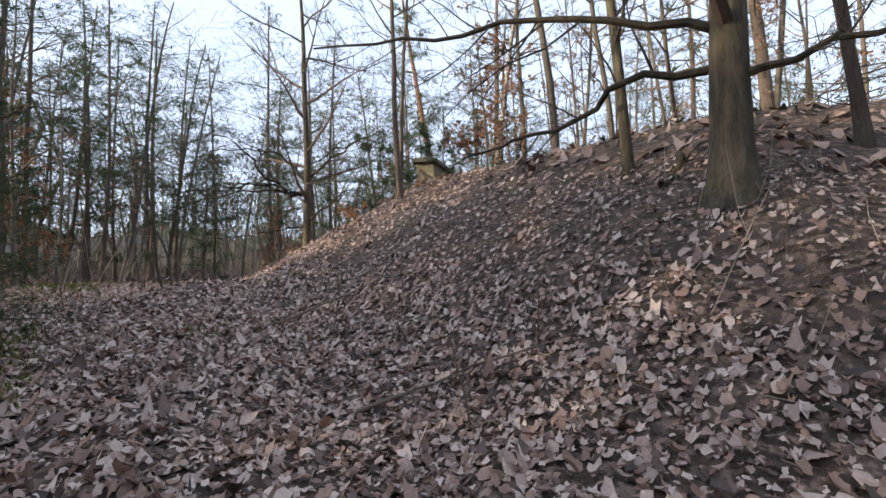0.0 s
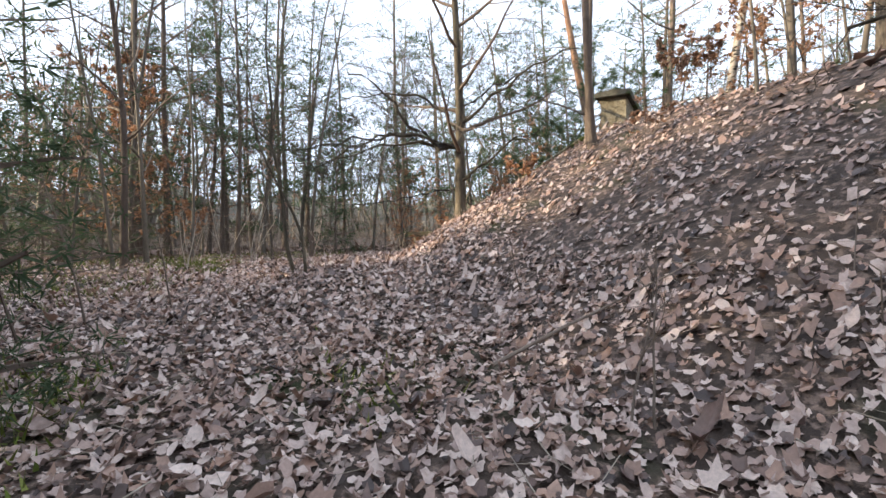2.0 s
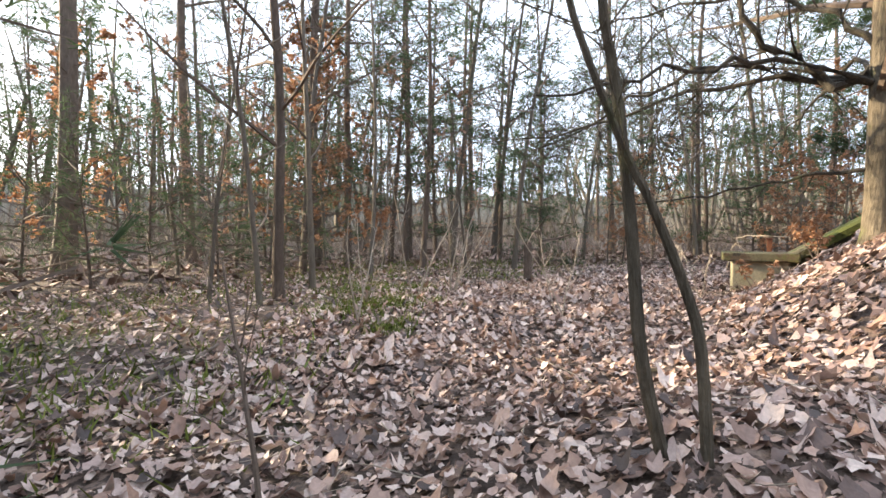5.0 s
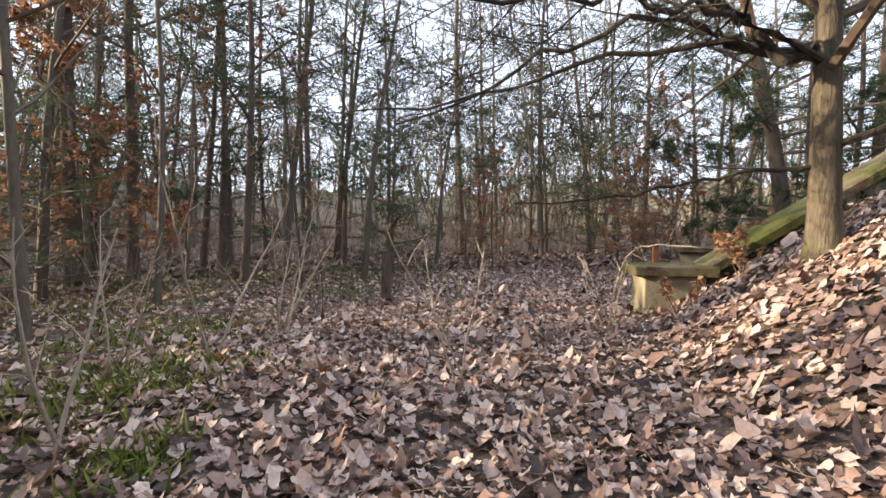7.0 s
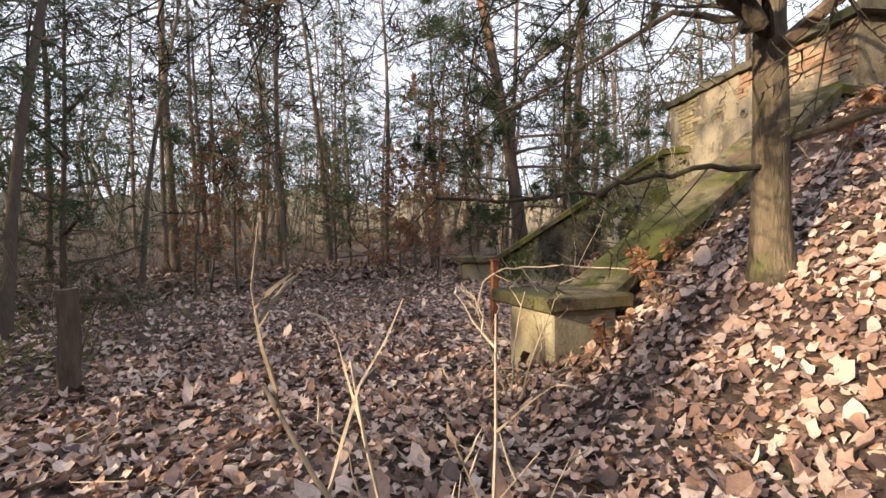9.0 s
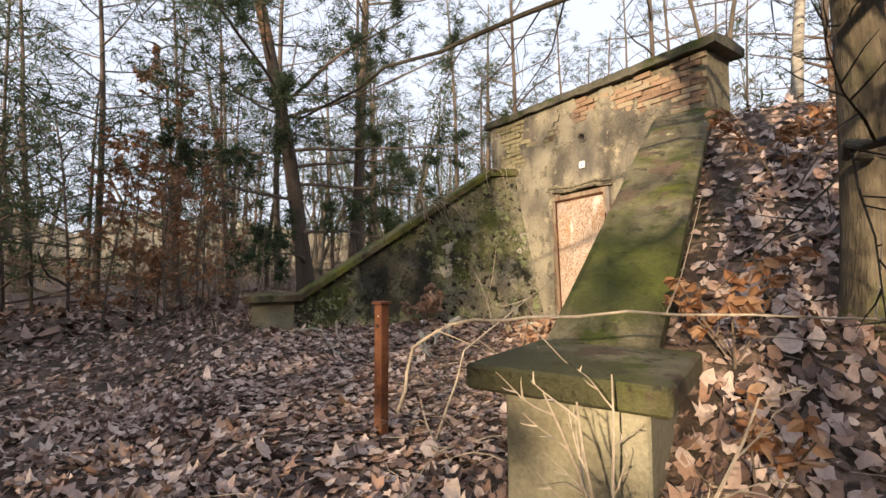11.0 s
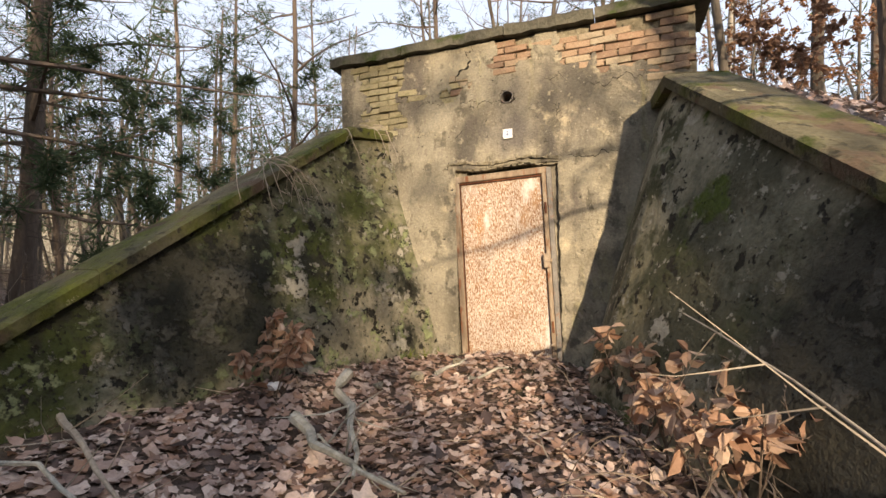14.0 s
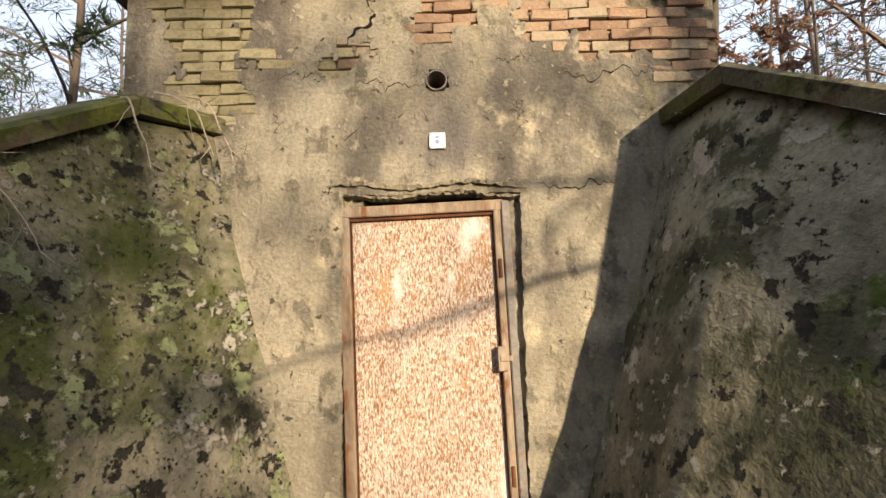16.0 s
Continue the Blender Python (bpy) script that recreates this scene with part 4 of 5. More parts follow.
# saplings and shoots
def shoots(seed, label, height, n, m, leaves=0, leaf_m=None, spread=.35, name="sapling", r0=.009, leaf_size=.07, count=4):
    rr = random.Random(seed)
    t = thing(name, label, "sapling")
    for _ in range(n):
        s, lv = Shape(), Shape()
        w = rr.uniform(0, 6.283)
        q = wobble(Vector((rr.gauss(0, .04), rr.gauss(0, .04), -.06)), Vector((math.cos(w) * spread, math.sin(w) * spread, 1)), height * rr.uniform(.65, 1.1), 7, .1, .1, rr)
        s.tube(q, [r0 * (1 - .8 * k / 7) + .0015 for k in range(8)], 5, False)
        twigs(s, q, r0 * .7, 2, rr, .75, count, .36, .3, .35)
        stem = part("stem", s, m, t)
        if leaves:
            for _ in range(int(2.2 * leaves / n)):
                dry_leaf(lv, s.v[rr.randrange(len(s.v) // 3, len(s.v))], rr.uniform(.7, 1.3) * leaf_size, rr)
            part("dry_foliage", lv, leaf_m or M_DRY, stem, "withered copper leaves")
    return t


for i, (x, y, h, n, m) in enumerate(((11.75, -3.1, 2.6, 1, M_TWIG), (11.15, -3.3, 2.4, 1, M_TWIG), (10.25, -3.35, 1.6, 1, M_TWIG), (8.14, -6.3, 1.7, 2, M_TWIG_PALE), (5.98, -7.28, 1.6, 5, M_TWIG_PALE), 
                                      (6.2, -5.08, 1.25, 3, M_TWIG_PALE), (3.75, -4.55, .9, 4, M_TWIG_PALE), (-2.75, -4.6, 2.6, 2, M_BARK_YOUNG), (-3.7, -3.9, 1.7, 1, M_TWIG), (-3.3, -4.1, 1.6, 2, M_TWIG), (6.9, -7.0, 1.9, 2, M_TWIG_PALE), (4.9, -7.9, 1.5, 3, M_TWIG), (7.4, -7.4, 1.4, 3, M_TWIG_PALE),
                                      (9.6, 3.6, .9, 2, M_TWIG), (10.9, 2.0, 1.3, 2, M_TWIG), (11.9, 4.6, .8, 2, M_TWIG), (8.8, .6, .8, 2, M_TWIG), (13.0, 4.2, 1.0, 1, M_TWIG), (2.3, -8.6, 1.4, 3, M_TWIG), (.6, -8.9, 1.5, 2, M_TWIG), (12.6, -1.9, 1.8, 1, M_TWIG))):
    lab = "pale leafless sapling shoots rising from leaf litter" if m is M_TWIG_PALE else "thin dark leafless sapling rising from leaf litter"
    settle(shoots(200 + i, lab, h, n, m, r0=.012 if h > 1.5 else .008, spread=.12 if n == 1 else .35), x, y)
for i, (x, y, h, n, lf, sz) in enumerate(((3.55, -3.25, .7, 4, 75, .075), (3.85, -3.75, .45, 3, 35, .07), (-1.5, -1.95, .8, 7, 85, .11), (1.15, -1.0, .85, 4, 30, .11), (1.18, -1.55, .75, 5, 50, .115), (1.38, -1.9, .75, 5, 60, .11), (1.66, -2.35, .8, 5, 60, .11), (1.72, -3.05, .4, 3, 12, .08), (3.2, -1.6, .9, 4, 90, .08), (3.0, 1.6, 1.5, 4, 200, .09), (3.6, 2.4, 1.8, 4, 220, .09), (4.6, -.9, .7, 3, 50, .08), (5.3, 1.4, .9, 3, 60, .08), (-4.9, -4.9, 1.8, 3, 160, .08), (5.0, -12.0, 2.2, 4, 260, .09))):
    settle(shoots(300 + i, "small beech shoots with withered copper leaves", h, n, M_TWIG, lf, M_PEACH if -2.2 < x < 1.8 else M_DRY_DULL if y > 1 else M_DRY, .6, "beech_shoots", .006, sz), x, y)


def bramble(seed, at, n, length, label):
    rr = random.Random(seed)
    t = thing("bramble", label, "bramble", (*at, gz(*at)))
    for _ in range(n):
        w = rr.uniform(0, 6.283)
        p = Vector((rr.gauss(0, .25), rr.gauss(0, .25), -.05))
        d, pts = Vector((math.cos(w) * .7, math.sin(w) * .7, 1)).normalized(), [p]
        for _ in range(9):
            d = (d + Vector((rr.gauss(0, .12), rr.gauss(0, .12), -.24))).normalized()
            pts.append(pts[-1] + d * length * rr.uniform(.8, 1.1) / 9)
        s = Shape().tube(pts, [.006 - .0004 * k for k in range(10)], 4, False)
        twigs(s, pts, .005, 1, rr, .8, 4, .25, .1)
        part("cane", s, M_TWIG_PALE if rr.random() < .25 else M_TWIG, t)
    return t


for i, (x, y, n, ln) in enumerate(((1.55, -2.2, 20, 1.4), (1.75, -2.9, 20, 1.3), (1.25, -1.5, 9, .9), (1.45, -1.3, 7, 1.2), (3.7, -4.3, 9, .7), (2.3, -4.7, 5, .5), (4.0, -3.9, 8, .8), (2.2, -3.9, 7, 1.0))):
    bramble(400 + i, (x, y), n, ln, "tangled dead bramble canes beside the wing wall")

def hanging(seed, x, y, z, n, label):
    rr = random.Random(seed)
    t = thing("dead_vine", label, "vine", (x, y, z))
    for _ in range(n):
        d, pts = Vector((rr.gauss(.5, .25), rr.gauss(0, .5), rr.uniform(.0, .5))).normalized(), [Vector((rr.gauss(0, .12), rr.gauss(0, .3), .0))]
        for _ in range(8):
            d = (d + Vector((rr.gauss(0, .1), rr.gauss(0, .15), -.35))).normalized()
            pts.append(pts[-1] + d * rr.uniform(.06, .11))
        sh = Shape().tube(pts, [.008 - .0007 * k for k in range(9)], 4, False)
        twigs(sh, pts, .006, 1, rr, .7, 4, .35, -.1)
        part("cane", sh, M_TWIG_PALE, t)


hanging(31, -2.05, -1.45, 2.02, 9, "pale dead vine hanging over the mossy coping")
hanging(32, -1.75, -.2, 2.62, 4, "pale dead vine hanging over the mossy coping")
# posts
post = thing("steel_post", "rusty square hollow post with an overhanging cap plate", "post")
part("shaft", Shape().box(-.038, .038, -.038, .038, -.4, .895, .005), M_RUST, post, "rust-brown square tube")
cap_shape = Shape().box(-.054, .054, -.054, .054, .897, .907, .003)
cap_shape.box(-.048, .048, -.048, .048, .907, .916, .004)
part("cap_plate", cap_shape, M_RUST, post, "dark overhanging cap plate")
part("knob", Shape().tube([Vector((.008, -.037, .81)), Vector((.008, -.044, .81))], [.007, .006], 8), M_WOODPALE, post, "small pale bolt head")
# black disc on the face, coloured for the shade in the hole
part("hole", Shape().tube([Vector((.0, -.0375, .74)), Vector((.0, -.0405, .74))], [.014, .014], 12), M_BLACK, post, "dark round hole")
post.matrix_basis = pose(1.575, -4.29, gz(1.575, -4.29) + .03, 0, 1.0, 14)
for x, y, h in ((3.42, -7.9, .83),):
    sp = thing("wooden_post", "weathered dark wooden post beside the path", "post", (x, y, gz(x, y)))
    q = [Vector((0, 0, -.2)), Vector((.005, 0, .2)), Vector((.0, .01, .5)), Vector((.01, .0, h))]
    part("shaft", Shape().tube(q, [.085, .08, .078, .074], 10), M_BARK_PINE, sp)

# fallen branches
def fallen(seed, label, pts, r, m, lev=1, cnt=4, name="fallen_branch"):
    rr = random.Random(seed)
    q = [Vector((x, y, gz(x, y) + h)) for x, y, h in pts]
    t = thing(name, label, "branch", q[0])
    s = Shape()
    line = [p - q[0] for p in q]
    limb(s, line, r, rr, 0, cnt, .3)
    part("wood", s, m, t)
    if lev:
        side = Shape()
        twigs(side, line, r * .6, lev, rr, .8, cnt + 2, .4, .12, .25)
        tagged(part("side_twig", side, m, t), kind="stuff")


fallen(1, "thick peeling pale branch lying on the leaves", [(-1.06, -1.62, .24), (-.86, -1.95, .20), (-.6, -2.35, .16), (-.31, -2.78, .11)], .046, M_WOODPALE)
fallen(2, "broken pale branch crossing another in the leaves", [(-1.08, -2.30, .14), (-.55, -2.60, .18), (.05, -2.87, .12)], .042, M_WOODPALE)
fallen(12, "pale dead branch leaning up beside the wing wall", [(2.05, -4.15, .0), (1.95, -3.8, .58), (1.68, -3.0, .85), (1.41, -2.32, 1.0)], .006, M_TWIG_PALE, 1, 3)
fallen(13, "grey stick standing out of the litter by the wing wall", [(2.05, -3.35, .0), (2.0, -3.3, .5), (2.06, -3.22, .95)], .007, M_TWIG, 0, 2)
fallen(14, "thin dead stick leaning on the bramble", [(1.25, -2.9, .02), (1.5, -2.6, .35), (1.9, -2.35, .55)], .006, M_TWIG, 2, 4)
fallen(15, "bent grey stick lying across the leaves", [(-2.2, -3.75, .06), (-1.6, -3.55, .09), (-1.0, -3.62, .07), (-.6, -3.5, .06)], .014, M_WOODPALE, 1, 3)
fallen(3, "thin forked branch lying on the leaves", [(-2.45, -3.0, .09), (-1.7, -3.35, .11), (-.95, -3.45, .10)], .024, M_TWIG_PALE)
fallen(4, "short stick lying in front of the door", [(-.55, -.9, .08), (-.35, -.55, .10)], .02, M_WOODPALE, 0)
fallen(5, "short stick lying in front of the door", [(-.2, -.95, .08), (.1, -.7, .09)], .018, M_WOODPALE, 0)
fallen(6, "dark fallen log on the mound near the oak", [(9.55, 6.0, .06), (9.1, 6.35, .08), (8.6, 6.75, .07)], .06, M_BARK_OAK, 1, 4)
fallen(7, "thin dead branch on the leafy slope", [(10.4, .9, .06), (9.6, 1.5, .1), (9.0, 2.3, .06)], .015, M_TWIG, 2)
fallen(8, "thin dead branch on the leafy slope", [(13.0, 3.4, .05), (12.3, 4.1, .12), (11.9, 4.9, .05)], .016, M_TWIG, 2)
fallen(9, "curved pale branch resting on the pillar cap", [(2.45, -4.64, .42), (2.49, -4.57, .75), (2.66, -4.43, .88), (3.1, -4.3, .92), (3.6, -3.95, .72), (4.2, -3.4, .5)], .008, M_TWIG_PALE, 1, 3)
fallen(10, "dead branch lying at the forest edge", [(7.0, -7.9, .05), (6.1, -8.6, .1), (5.2, -8.9, .06)], .02, M_TWIG, 2)
fallen(11, "dead branch lying at the forest edge", [(10.4, -5.6, .05), (9.5, -6.4, .1), (8.8, -6.6, .06)], .02, M_TWIG, 2)
for i, (x, y, s) in enumerate(((-.72, -.95, .07), (-.45, -.55, .055), (-1.55, -1.95, .06), (-.95, -1.3, .05))):
    st = thing("stone", "pale broken lump of plaster on the leaves", "stone", (x, y, gz(x, y) + .075), "plaster lumps")
    bm = bmesh.new()
    bmesh.ops.create_icosphere(bm, subdivisions=2, radius=s)
    for v in bm.verts:
        v.co *= 1 + .3 * math.sin(v.co.x * 60 + i) * math.cos(v.co.y * 50 + v.co.z * 70)
        v.co.z *= .6
    sh = Shape()
    bm.verts.index_update()
    sh.v, sh.f = [v.co.copy() for v in bm.verts], [tuple(v.index for v in f.verts) for f in bm.faces]
    part("lump", sh, M_WHITE if i == 2 else M_PLASTER, st)


# ---- leaf litter, moss, brush and the far wood, too many to count ----
def raw_mesh(name, verts, tris, m, label, category):
    me = bpy.data.meshes.new(name)
    me.vertices.add(len(verts))
    me.vertices.foreach_set("co", verts.astype(np.float32).ravel())
    me.loops.add(tris.size)
    me.loops.foreach_set("vertex_index", tris.astype(np.int32).ravel())
    me.polygons.add(len(tris))
    me.polygons.foreach_set("loop_start", np.arange(0, tris.size, 3, dtype=np.int32))
    me.polygons.foreach_set("loop_total", np.full(len(tris), 3, dtype=np.int32))
    me.update(calc_edges=True)
    me.validate()
    me.materials.append(m)
    return tagged(new(name, me), label, category, kind="stuff")


g = np.random.default_rng(17)


def lobed(n_lobes, depth, long):
    n = n_lobes * 2
    w = np.arange(n) * 2 * np.pi / n
    r = np.where(np.arange(n) % 2 == 0, 1.0, depth) * (1 + .25 * np.cos(w))
    pts = np.stack([r * np.cos(w) * long, r * np.sin(w), np.zeros(n)], -1)
    return np.vstack([[[0, 0, 0]], pts])


def scatter_leaves(name, x, y, size, lift, tilt, m, label, lobes=5, wave=1.0):
    n = len(x)
    temps = np.stack([lobed(lobes, d, lo) for d, lo in ((.68, 1.0), (.76, 1.2), (.63, .95), (.85, 1.35), (.71, 1.1))])
    nv = temps.shape[1]
    v = temps[g.integers(0, len(temps), n)].copy()
    v *= 1 + g.uniform(-.24, .2, (n, nv, 1))
    rr = np.hypot(v[..., 0], v[..., 1])
    curl, fold = g.normal(.08, .36 * wave, (n, 1)), g.normal(0, .34 * wave, (n, 1))
    v[..., 2] = curl * rr ** 2 + fold * np.abs(v[..., 1]) + g.normal(0, .07, (n, nv))
    v *= (size * g.uniform(.6, 1.3, n))[:, None, None] * .5
    yaw, tx, ty = g.uniform(0, 6.283, n), g.normal(0, tilt, n), g.normal(0, tilt, n)
    c, s = np.cos(yaw)[:, None], np.sin(yaw)[:, None]
    vx, vy, vz = v[..., 0] * c - v[..., 1] * s, v[..., 0] * s + v[..., 1] * c, v[..., 2]
    e = .06
    gxs, gys = (ground(x + e, y) - ground(x - e, y)) / (2 * e), (ground(x, y + e) - ground(x, y - e)) / (2 * e)
    gxs, gys = np.clip(gxs, -1, 1), np.clip(gys, -1, 1)
    vz = vz + vx * (gxs + tx)[:, None] + vy * (gys + ty)[:, None]
    P = np.stack([vx + x[:, None], vy + y[:, None], vz + (ground(x, y) + lift * g.uniform(.1, 1.6, n))[:, None]], -1)
    k = np.arange(1, nv)
    tri = np.stack([np.zeros(nv - 1, int), k, np.roll(k, -1)], -1)
    T = (tri[None] + (np.arange(n) * nv)[:, None, None]).reshape(-1, 3)
    raw_mesh(name, P.reshape(-1, 3), T, m, label, "fallen leaves")


def spread(x0, x1, y0, y1, density, lo, hi):
    n = int((x1 - x0) * (y1 - y0) * density)
    x, y = g.uniform(x0, x1, n), g.uniform(y0, y1, n)
    d = trail_gap(x, y)
    k = (d >= lo) & (d < hi) & ~((y > -.02) & (y < .7) & (x > -2.3) & (x < 2.1)) & ~((np.abs(x - 1.6) < .06) & (np.abs(y + 4.29) < .06))
    return x[k], y[k]


lx, ly = spread(-5, 21, -10, 11, 500, 0, 2.3)
ok = (lx < 2.4) & (ly > -5)
scatter_leaves("leaf_litter", lx[ok], ly[ok], g.choice([.05, .064, .08, .10], int(ok.sum()), p=[.30, .36, .26, .08]), .022, .17, M_LITTER, "flat trodden layer of brown leaves before the door", 5, .5)
lx, ly = lx[~ok], ly[~ok]
ex_, ey_ = spread(7, 19, -6, 9, 400, 2.3, 3.7)
fx_, fy_ = spread(2.9, 7, -4.9, -.8, 400, 2.3, 9)
kf = fx_ > 2.2 - .36 * fy_
lx, ly = np.concatenate([lx, ex_, fx_[kf]]), np.concatenate([ly, ey_, fy_[kf]])
scatter_leaves("leaf_litter", lx, ly, g.choice([.045, .058, .073, .092], len(lx), p=[.32, .38, .24, .06]), .034, .33, M_LITTER, "thick carpet of dry lobed brown leaves on the ground", 5, 1.25)
lx, ly = spread(-11, 26, -15, 14, 125, 2.3, 6.5)
ok = ~((trail_gap(lx, ly) < 3.7) & (lx > 7) & (lx < 19) & (ly > -6))
lx, ly = lx[ok], ly[ok]
scatter_leaves("leaf_litter", lx, ly, g.choice([.05, .066, .082], len(lx)), .035, .34, M_LITTER, "carpet of dry brown leaves away from the trail", 4)
lx, ly = spread(-26, 34, -32, 24, 20, 6.5, 17)
scatter_leaves("leaf_litter", lx, ly, g.choice([.14, .18, .22], len(lx)), .04, .3, M_LITTER_FAR, "brown leaf litter under the trees", 3)

# moss and grass tufts
mx, my = [], []
for ax, ay, sp, n in ((7.6, -6.9, .45, 900), (8.0, -5.9, .18, 260), (6.6, -8.3, .6, 600), (4.2, -13.2, 2.0, 1800), (1.0, -13, 2.2, 1500), (10.5, -5.6, .8, 700), (11.5, -7.5, 1.0, 700), (9.6, -9.5, 1.2, 700), (6.2, -10.8, 1.2, 700), (2.7, -9.2, .6, 350), (-1.1, -.35, .1, 50), (-.8, -11, 1.6, 700), (11.8, .0, .5, 600), (12.6, -1.4, .8, 900), (14.2, .4, .8, 900), (-1.15, -.12, .09, 120)):
    mx.append(g.normal(ax, sp, n)), my.append(g.normal(ay, sp * .7, n))
mx, my = np.concatenate(mx), np.concatenate(my)
ok = trail_gap(mx, my) > .7
mx, my = mx[ok], my[ok]
n = len(mx)
w, hgt = g.uniform(0, 6.283, n), g.uniform(.03, .13, n)
bx, by, bz = mx, my, ground(mx, my) + .02
dxx, dyy = np.cos(w) * .012, np.sin(w) * .012
lx_, ly_ = g.normal(0, .06, n), g.normal(0, .06, n)
P = np.stack([np.stack([bx - dxx, by - dyy, bz], -1), np.stack([bx + dxx, by + dyy, bz], -1), np.stack([bx + lx_, by + ly_, bz + hgt], -1)], 1).reshape(-1, 3)
raw_mesh("moss_tufts", P, np.arange(3 * n).reshape(-1, 3), M_MOSS, "low green moss and grass tufts", "moss")


# slivers: thin twigs as long triangles-based prisms
def slivers(name, base, way, length, width, m, label, category):
    n = len(base)
    way = way / np.linalg.norm(way, axis=1, keepdims=True)
    s = np.cross(way, g.normal(0, 1, (n, 3)))
    s /= np.linalg.norm(s, axis=1, keepdims=True)
    u = np.cross(way, s)
    bend = g.normal(0, .12, (n, 3)) * length[:, None]
    mid, tip = base + way * length[:, None] * .5 + bend, base + way * length[:, None]
    wv = width[:, None]
    P = np.stack([base + s * wv, base - s * wv * .5 + u * wv * .8, base - s * wv * .5 - u * wv * .8, mid + s * wv * .7, mid - s * wv * .35 + u * wv * .56, mid - s * wv * .35 - u * wv * .56, tip], 1)
    t = np.array([(0, 1, 4), (0, 4, 3), (1, 2, 5), (1, 5, 4), (2, 0, 3), (2, 3, 5), (3, 4, 6), (4, 5, 6), (5, 3, 6)])
    T = (t[None] + (np.arange(n) * 7)[:, None, None]).reshape(-1, 3)
    raw_mesh(name, P.reshape(-1, 3), T, m, label, category)


def ring_points(n, r0, r1):
    a, r = g.uniform(0, 2 * np.pi, n), r0 + (r1 - r0) * g.random(n) ** .7
    return 5 + r * np.cos(a), -3 + r * np.sin(a)


def brush(n, r0, r1, name, lo, hi, wd, m, label, bend=.5):
    x, y = ring_points(n, r0, r1)
    k = (trail_gap(x, y) > 3.2) & (ground(x, y) < 1.0) & ~((y > -9) & (y < -4.8) & (x < 6) & (x > -24)) & ~((x > -7) & (x < 4) & (y > -9) & (y < 2))
    x, y = x[k], y[k]
    n = len(x)
    slivers(name, np.stack([x, y, ground(x, y) - .03], -1), np.stack([g.normal(0, bend, n), g.normal(0, bend, n), np.ones(n)], -1), g.uniform(lo, hi, n), g.uniform(.6, 1.3, n) * wd, m, label, "brush")


brush(9000, 7, 26, "undergrowth", .4, 1.5, .006, M_TWIG, "tangle of thin leafless brown undergrowth")
brush(10000, 16, 50, "undergrowth", .8, 3.0, .014, M_TWIG, "tangle of thin leafless brown undergrowth far off")
brush(3000, 8, 26, "pale_undergrowth", .4, 1.5, .006, M_TWIG_PALE, "scattered pale dry stalks among the trees", .3)
# far trunks with their branches
x, y = ring_points(900, 27, 75)
lane = -(x * sy - y * sx)
k = ~((np.abs(y + 7) < 2) & (x < 0)) & ~((lane > -2.6) & (lane < 5.5) & (x * sx + y * sy > 0))
x, y = x[k], y[k]
n = len(x)
h = g.uniform(11, 19, n)
slivers("far_trunks", np.stack([x, y, ground(x, y) - .3], -1), np.stack([g.normal(0, .03, n), g.normal(0, .03, n), np.ones(n)], -1), h, g.uniform(.12, .24, n), M_BARK_YOUNG, "dense far forest trunks", "far wood")
rep = 18
bx, by = np.repeat(x, rep), np.repeat(y, rep)
bz = ground(bx, by) + np.repeat(h, rep) * g.uniform(.12, .98, n * rep)
a = g.uniform(0, 6.283, n * rep)
slivers("far_branches", np.stack([bx, by, bz], -1), np.stack([np.cos(a), np.sin(a), g.uniform(0, 1.2, n * rep)], -1), g.uniform(.8, 3.2, n * rep), g.uniform(.012, .03, n * rep), M_TWIG, "fine bare branches of the far forest", "far wood")
# far needles in loose clouds
pick = g.choice(n, int(n * .82), replace=False)
rep = 270
bx, by = np.repeat(x[pick], rep), np.repeat(y[pick], rep)
t = g.uniform(.28, 1.0, len(bx))
rad = (1.02 - t) * 3.6 * np.sqrt(g.random(len(bx))) + .15
a = g.uniform(0, 6.283, len(bx))
c = np.stack([bx + rad * np.cos(a), by + rad * np.sin(a), ground(bx, by) + np.repeat(h[pick], rep) * t], -1)
sz = g.uniform(.2, .5, len(bx))[:, None]
d1, d2 = g.normal(0, 1, (len(bx), 3)) * sz, g.normal(0, 1, (len(bx), 3)) * sz * .16
P = np.stack([c - d1 * .5, c + d1 * .5, c + d2], 1).reshape(-1, 3)
raw_mesh("far_needles", P, np.arange(len(P)).reshape(-1, 3), M_NEEDLE, "green needle crowns of the far forest", "far wood")

# green boughs and fine canopy twigs of the nearer wood
trees_at = np.array([p for p in spots if gz(*p) < 1.2])
lane = trees_at[:, 0] * -sy + trees_at[:, 1] * sx
trees_at = trees_at[(trail_gap(trees_at[:, 0], trees_at[:, 1]) > 4.2) & ~((lane > -2.2) & (lane < 4.8) & (trees_at[:, 0] * sx + trees_at[:, 1] * sy > 0))]
nb, per = 6, 95
tx_, ty_ = np.repeat(trees_at[:, 0], nb), np.repeat(trees_at[:, 1], nb)
n = len(tx_)
a, ln, z0 = g.uniform(0, 6.283, n), g.uniform(1.1, 2.6, n), g.uniform(2.4, 10.5, n)
start = np.stack([tx_, ty_, ground(tx_, ty_) + z0], -1)
way = np.stack([np.cos(a), np.sin(a), g.normal(.06, .16, n)], -1)
slivers("pine_boughs", start, way, ln, np.full(n, .017), M_TWIG, "side boughs of the forest pines", "branches")
f = g.uniform(.3, 1.05, (n, per, 1))
c = (start[:, None] + way[:, None] * ln[:, None, None] * f + g.normal(0, 1, (n, per, 3)) * np.array([.24, .24, .09])).reshape(-1, 3)
d1 = g.normal(0, .09, (n * per, 3)) + np.repeat(way, per, 0) * .05
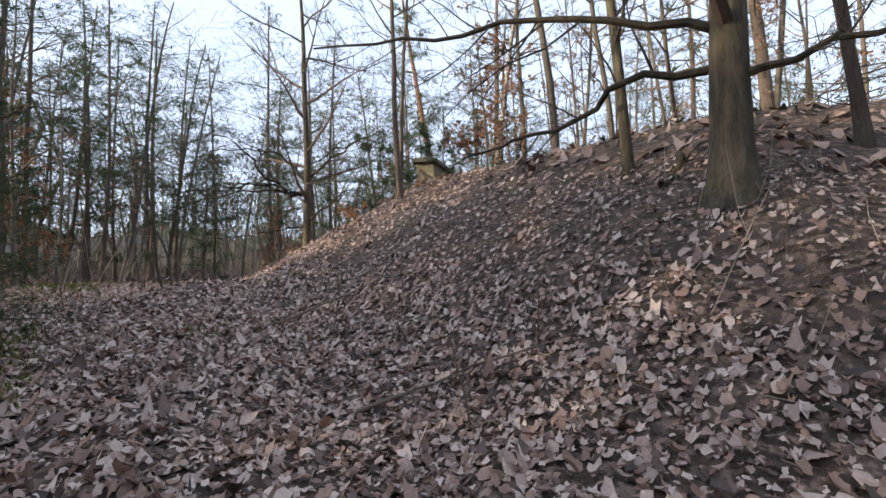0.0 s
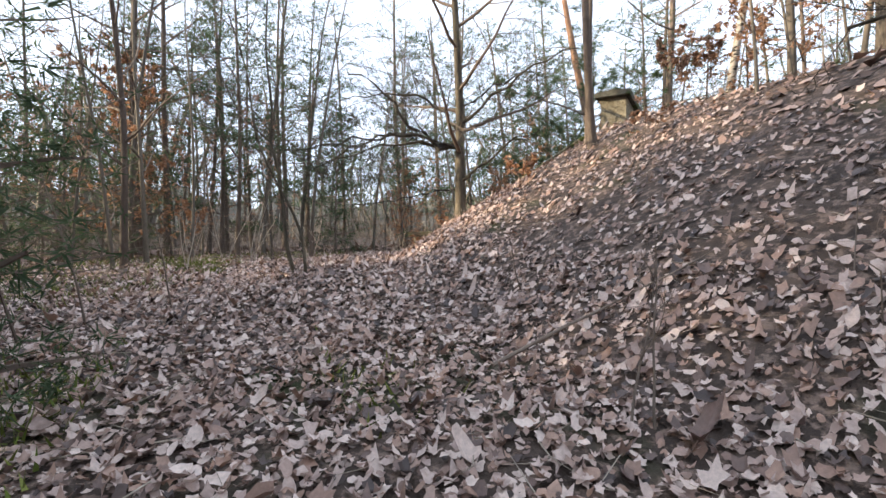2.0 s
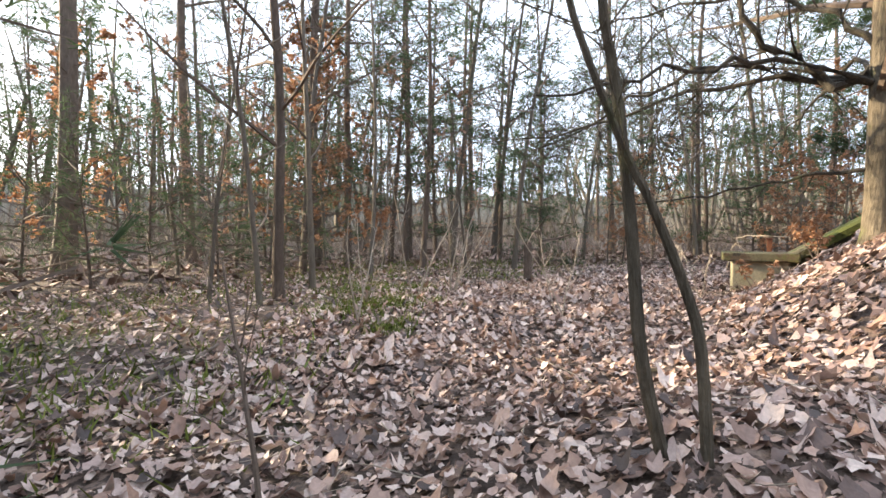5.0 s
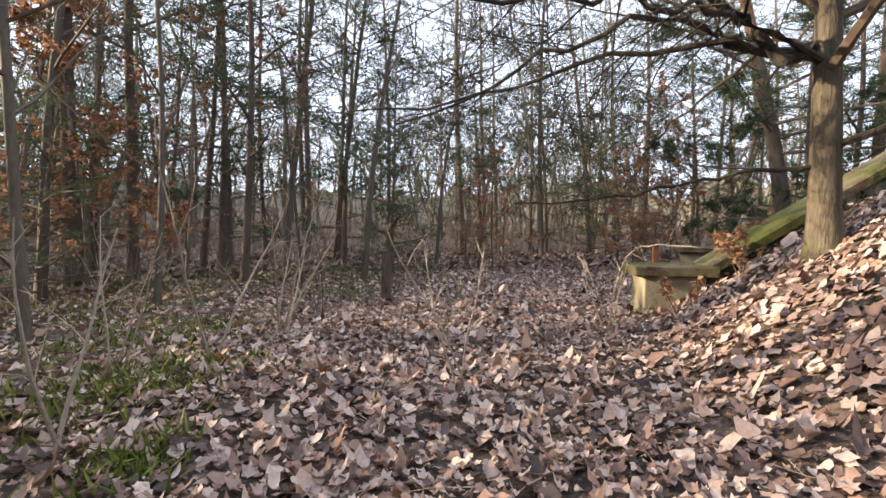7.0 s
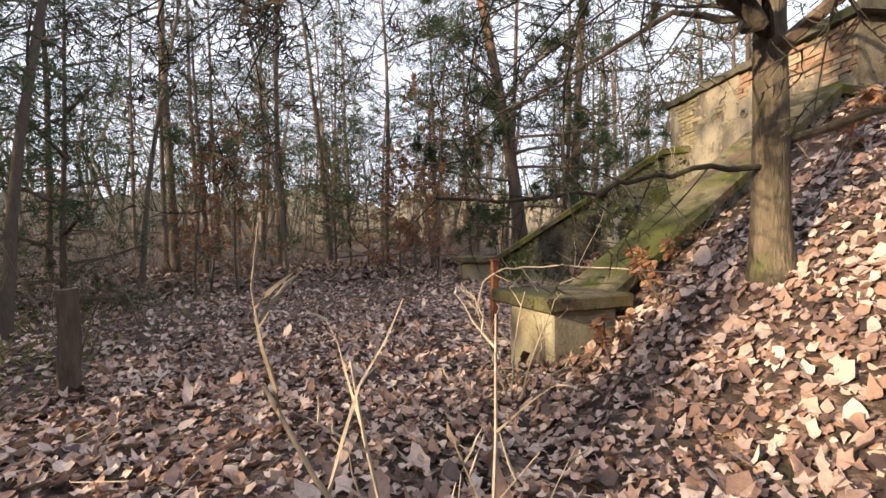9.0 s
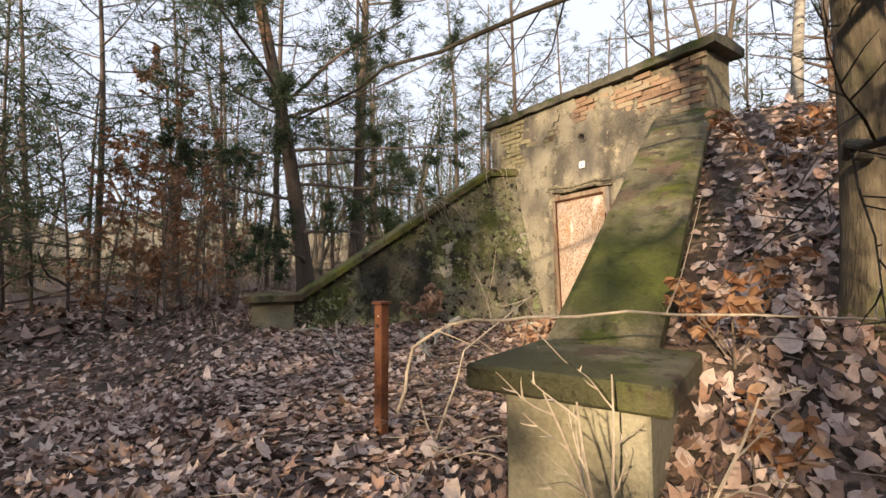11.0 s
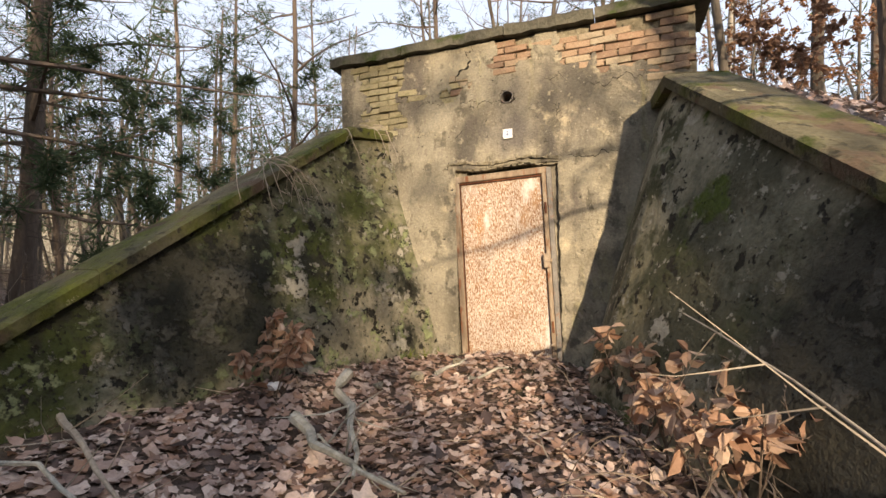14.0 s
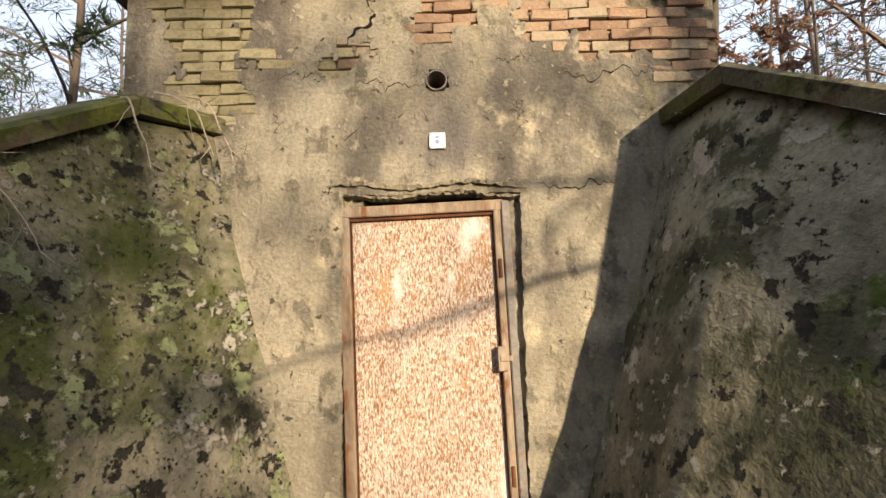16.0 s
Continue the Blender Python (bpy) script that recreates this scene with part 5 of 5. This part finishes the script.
d2 = g.normal(0, .016, (n * per, 3))
P = np.stack([c - d1, c + d1, c + d2], 1).reshape(-1, 3)
raw_mesh("bough_needles", P, np.arange(len(P)).reshape(-1, 3), M_NEEDLE, "green needles on the side boughs of pines", "needles")
per = 75
n = len(trees_at) * per
c = np.repeat(trees_at, per, 0)
a, rad = g.uniform(0, 6.283, n), g.uniform(.1, 1.9, n)
base = np.stack([c[:, 0] + rad * np.cos(a), c[:, 1] + rad * np.sin(a), ground(c[:, 0], c[:, 1]) + g.uniform(2.5, 12, n)], -1)
slivers("canopy_twigs", base, np.stack([np.cos(a), np.sin(a), g.normal(.35, .5, n)], -1), g.uniform(.5, 1.8, n), g.uniform(.003, .009, n), M_TWIG, "fine leafless twigs of the forest canopy", "twigs")
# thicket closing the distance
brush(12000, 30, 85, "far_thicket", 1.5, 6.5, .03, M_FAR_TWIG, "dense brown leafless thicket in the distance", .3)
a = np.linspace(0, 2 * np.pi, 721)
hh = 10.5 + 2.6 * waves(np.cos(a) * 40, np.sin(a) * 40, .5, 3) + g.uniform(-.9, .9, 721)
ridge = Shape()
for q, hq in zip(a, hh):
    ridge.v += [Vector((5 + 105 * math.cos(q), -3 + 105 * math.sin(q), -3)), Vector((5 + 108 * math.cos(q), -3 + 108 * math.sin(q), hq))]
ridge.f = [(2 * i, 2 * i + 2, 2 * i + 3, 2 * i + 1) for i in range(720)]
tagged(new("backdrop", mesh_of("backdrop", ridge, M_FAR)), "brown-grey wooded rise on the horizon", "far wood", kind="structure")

# twigs lying in the litter
x, y = g.uniform(-5, 20, 2600), g.uniform(-9, 10, 2600)
k = trail_gap(x, y) < 4.5
x, y = x[k], y[k]
n = len(x)
a = g.uniform(0, 6.283, n)
slivers("litter_twigs", np.stack([x, y, ground(x, y) + .05], -1), np.stack([np.cos(a), np.sin(a), g.normal(0, .12, n)], -1), g.uniform(.1, .55, n), g.uniform(.002, .006, n), M_TWIG_PALE, "small dry twigs among the leaves", "twigs")

# ---- bricks laid bare at the top of the front ----
bl, bh, bd = .252, .066, .05
meshes = []
for v in range(5):
    rr = random.Random(900 + v)
    bm = bmesh.new()
    bmesh.ops.create_cube(bm, size=1, matrix=Matrix.Diagonal((bl, bd, bh, 1)))
    bmesh.ops.bevel(bm, geom=bm.edges[:], offset=.006, segments=1, affect="EDGES")
    for q in bm.verts:
        q.co += Vector((rr.uniform(-.006, .006), rr.uniform(-.006, .006), rr.uniform(-.004, .004)))
    me = bpy.data.meshes.new("brick")
    bm.to_mesh(me)
    bm.free()
    me.materials.append(M_BRICK)
    meshes.append(me)
rr = random.Random(77)
row = 0
z = 2.60
while z < FTOP - .02:
    x = FX0 + (.13 if row % 2 else 0) + .002
    while x < FX1 - .05:
        w = bl if x + bl < FX1 else FX1 - x
        xc = x + w / 2
        if any(bare(xc + o, z + p) for o in (-.12, -.06, 0, .06, .12) for p in (-.03, .03)) and w > .06:
            gone = rr.random() < (.2 if z > 3.38 else .03)
            if not gone:
                ob = new("brick", rr.choice(meshes))
                ob.parent = wall
                if xc < -.6:
                    ob.material_slots[0].link, ob.material_slots[0].material = 'OBJECT', M_BRICK_PALE
                ob.matrix_basis = pose(xc + rr.uniform(-.004, .004), .028 + rr.uniform(-.014, .012), z + rr.uniform(-.004, .004), rr.uniform(-2, 2), rr.uniform(-1.6, 1.6), rr.uniform(-3, 3)) @ Matrix.Diagonal((w / bl, 1, 1, 1))
        x += w + .011
    z += .077
    row += 1
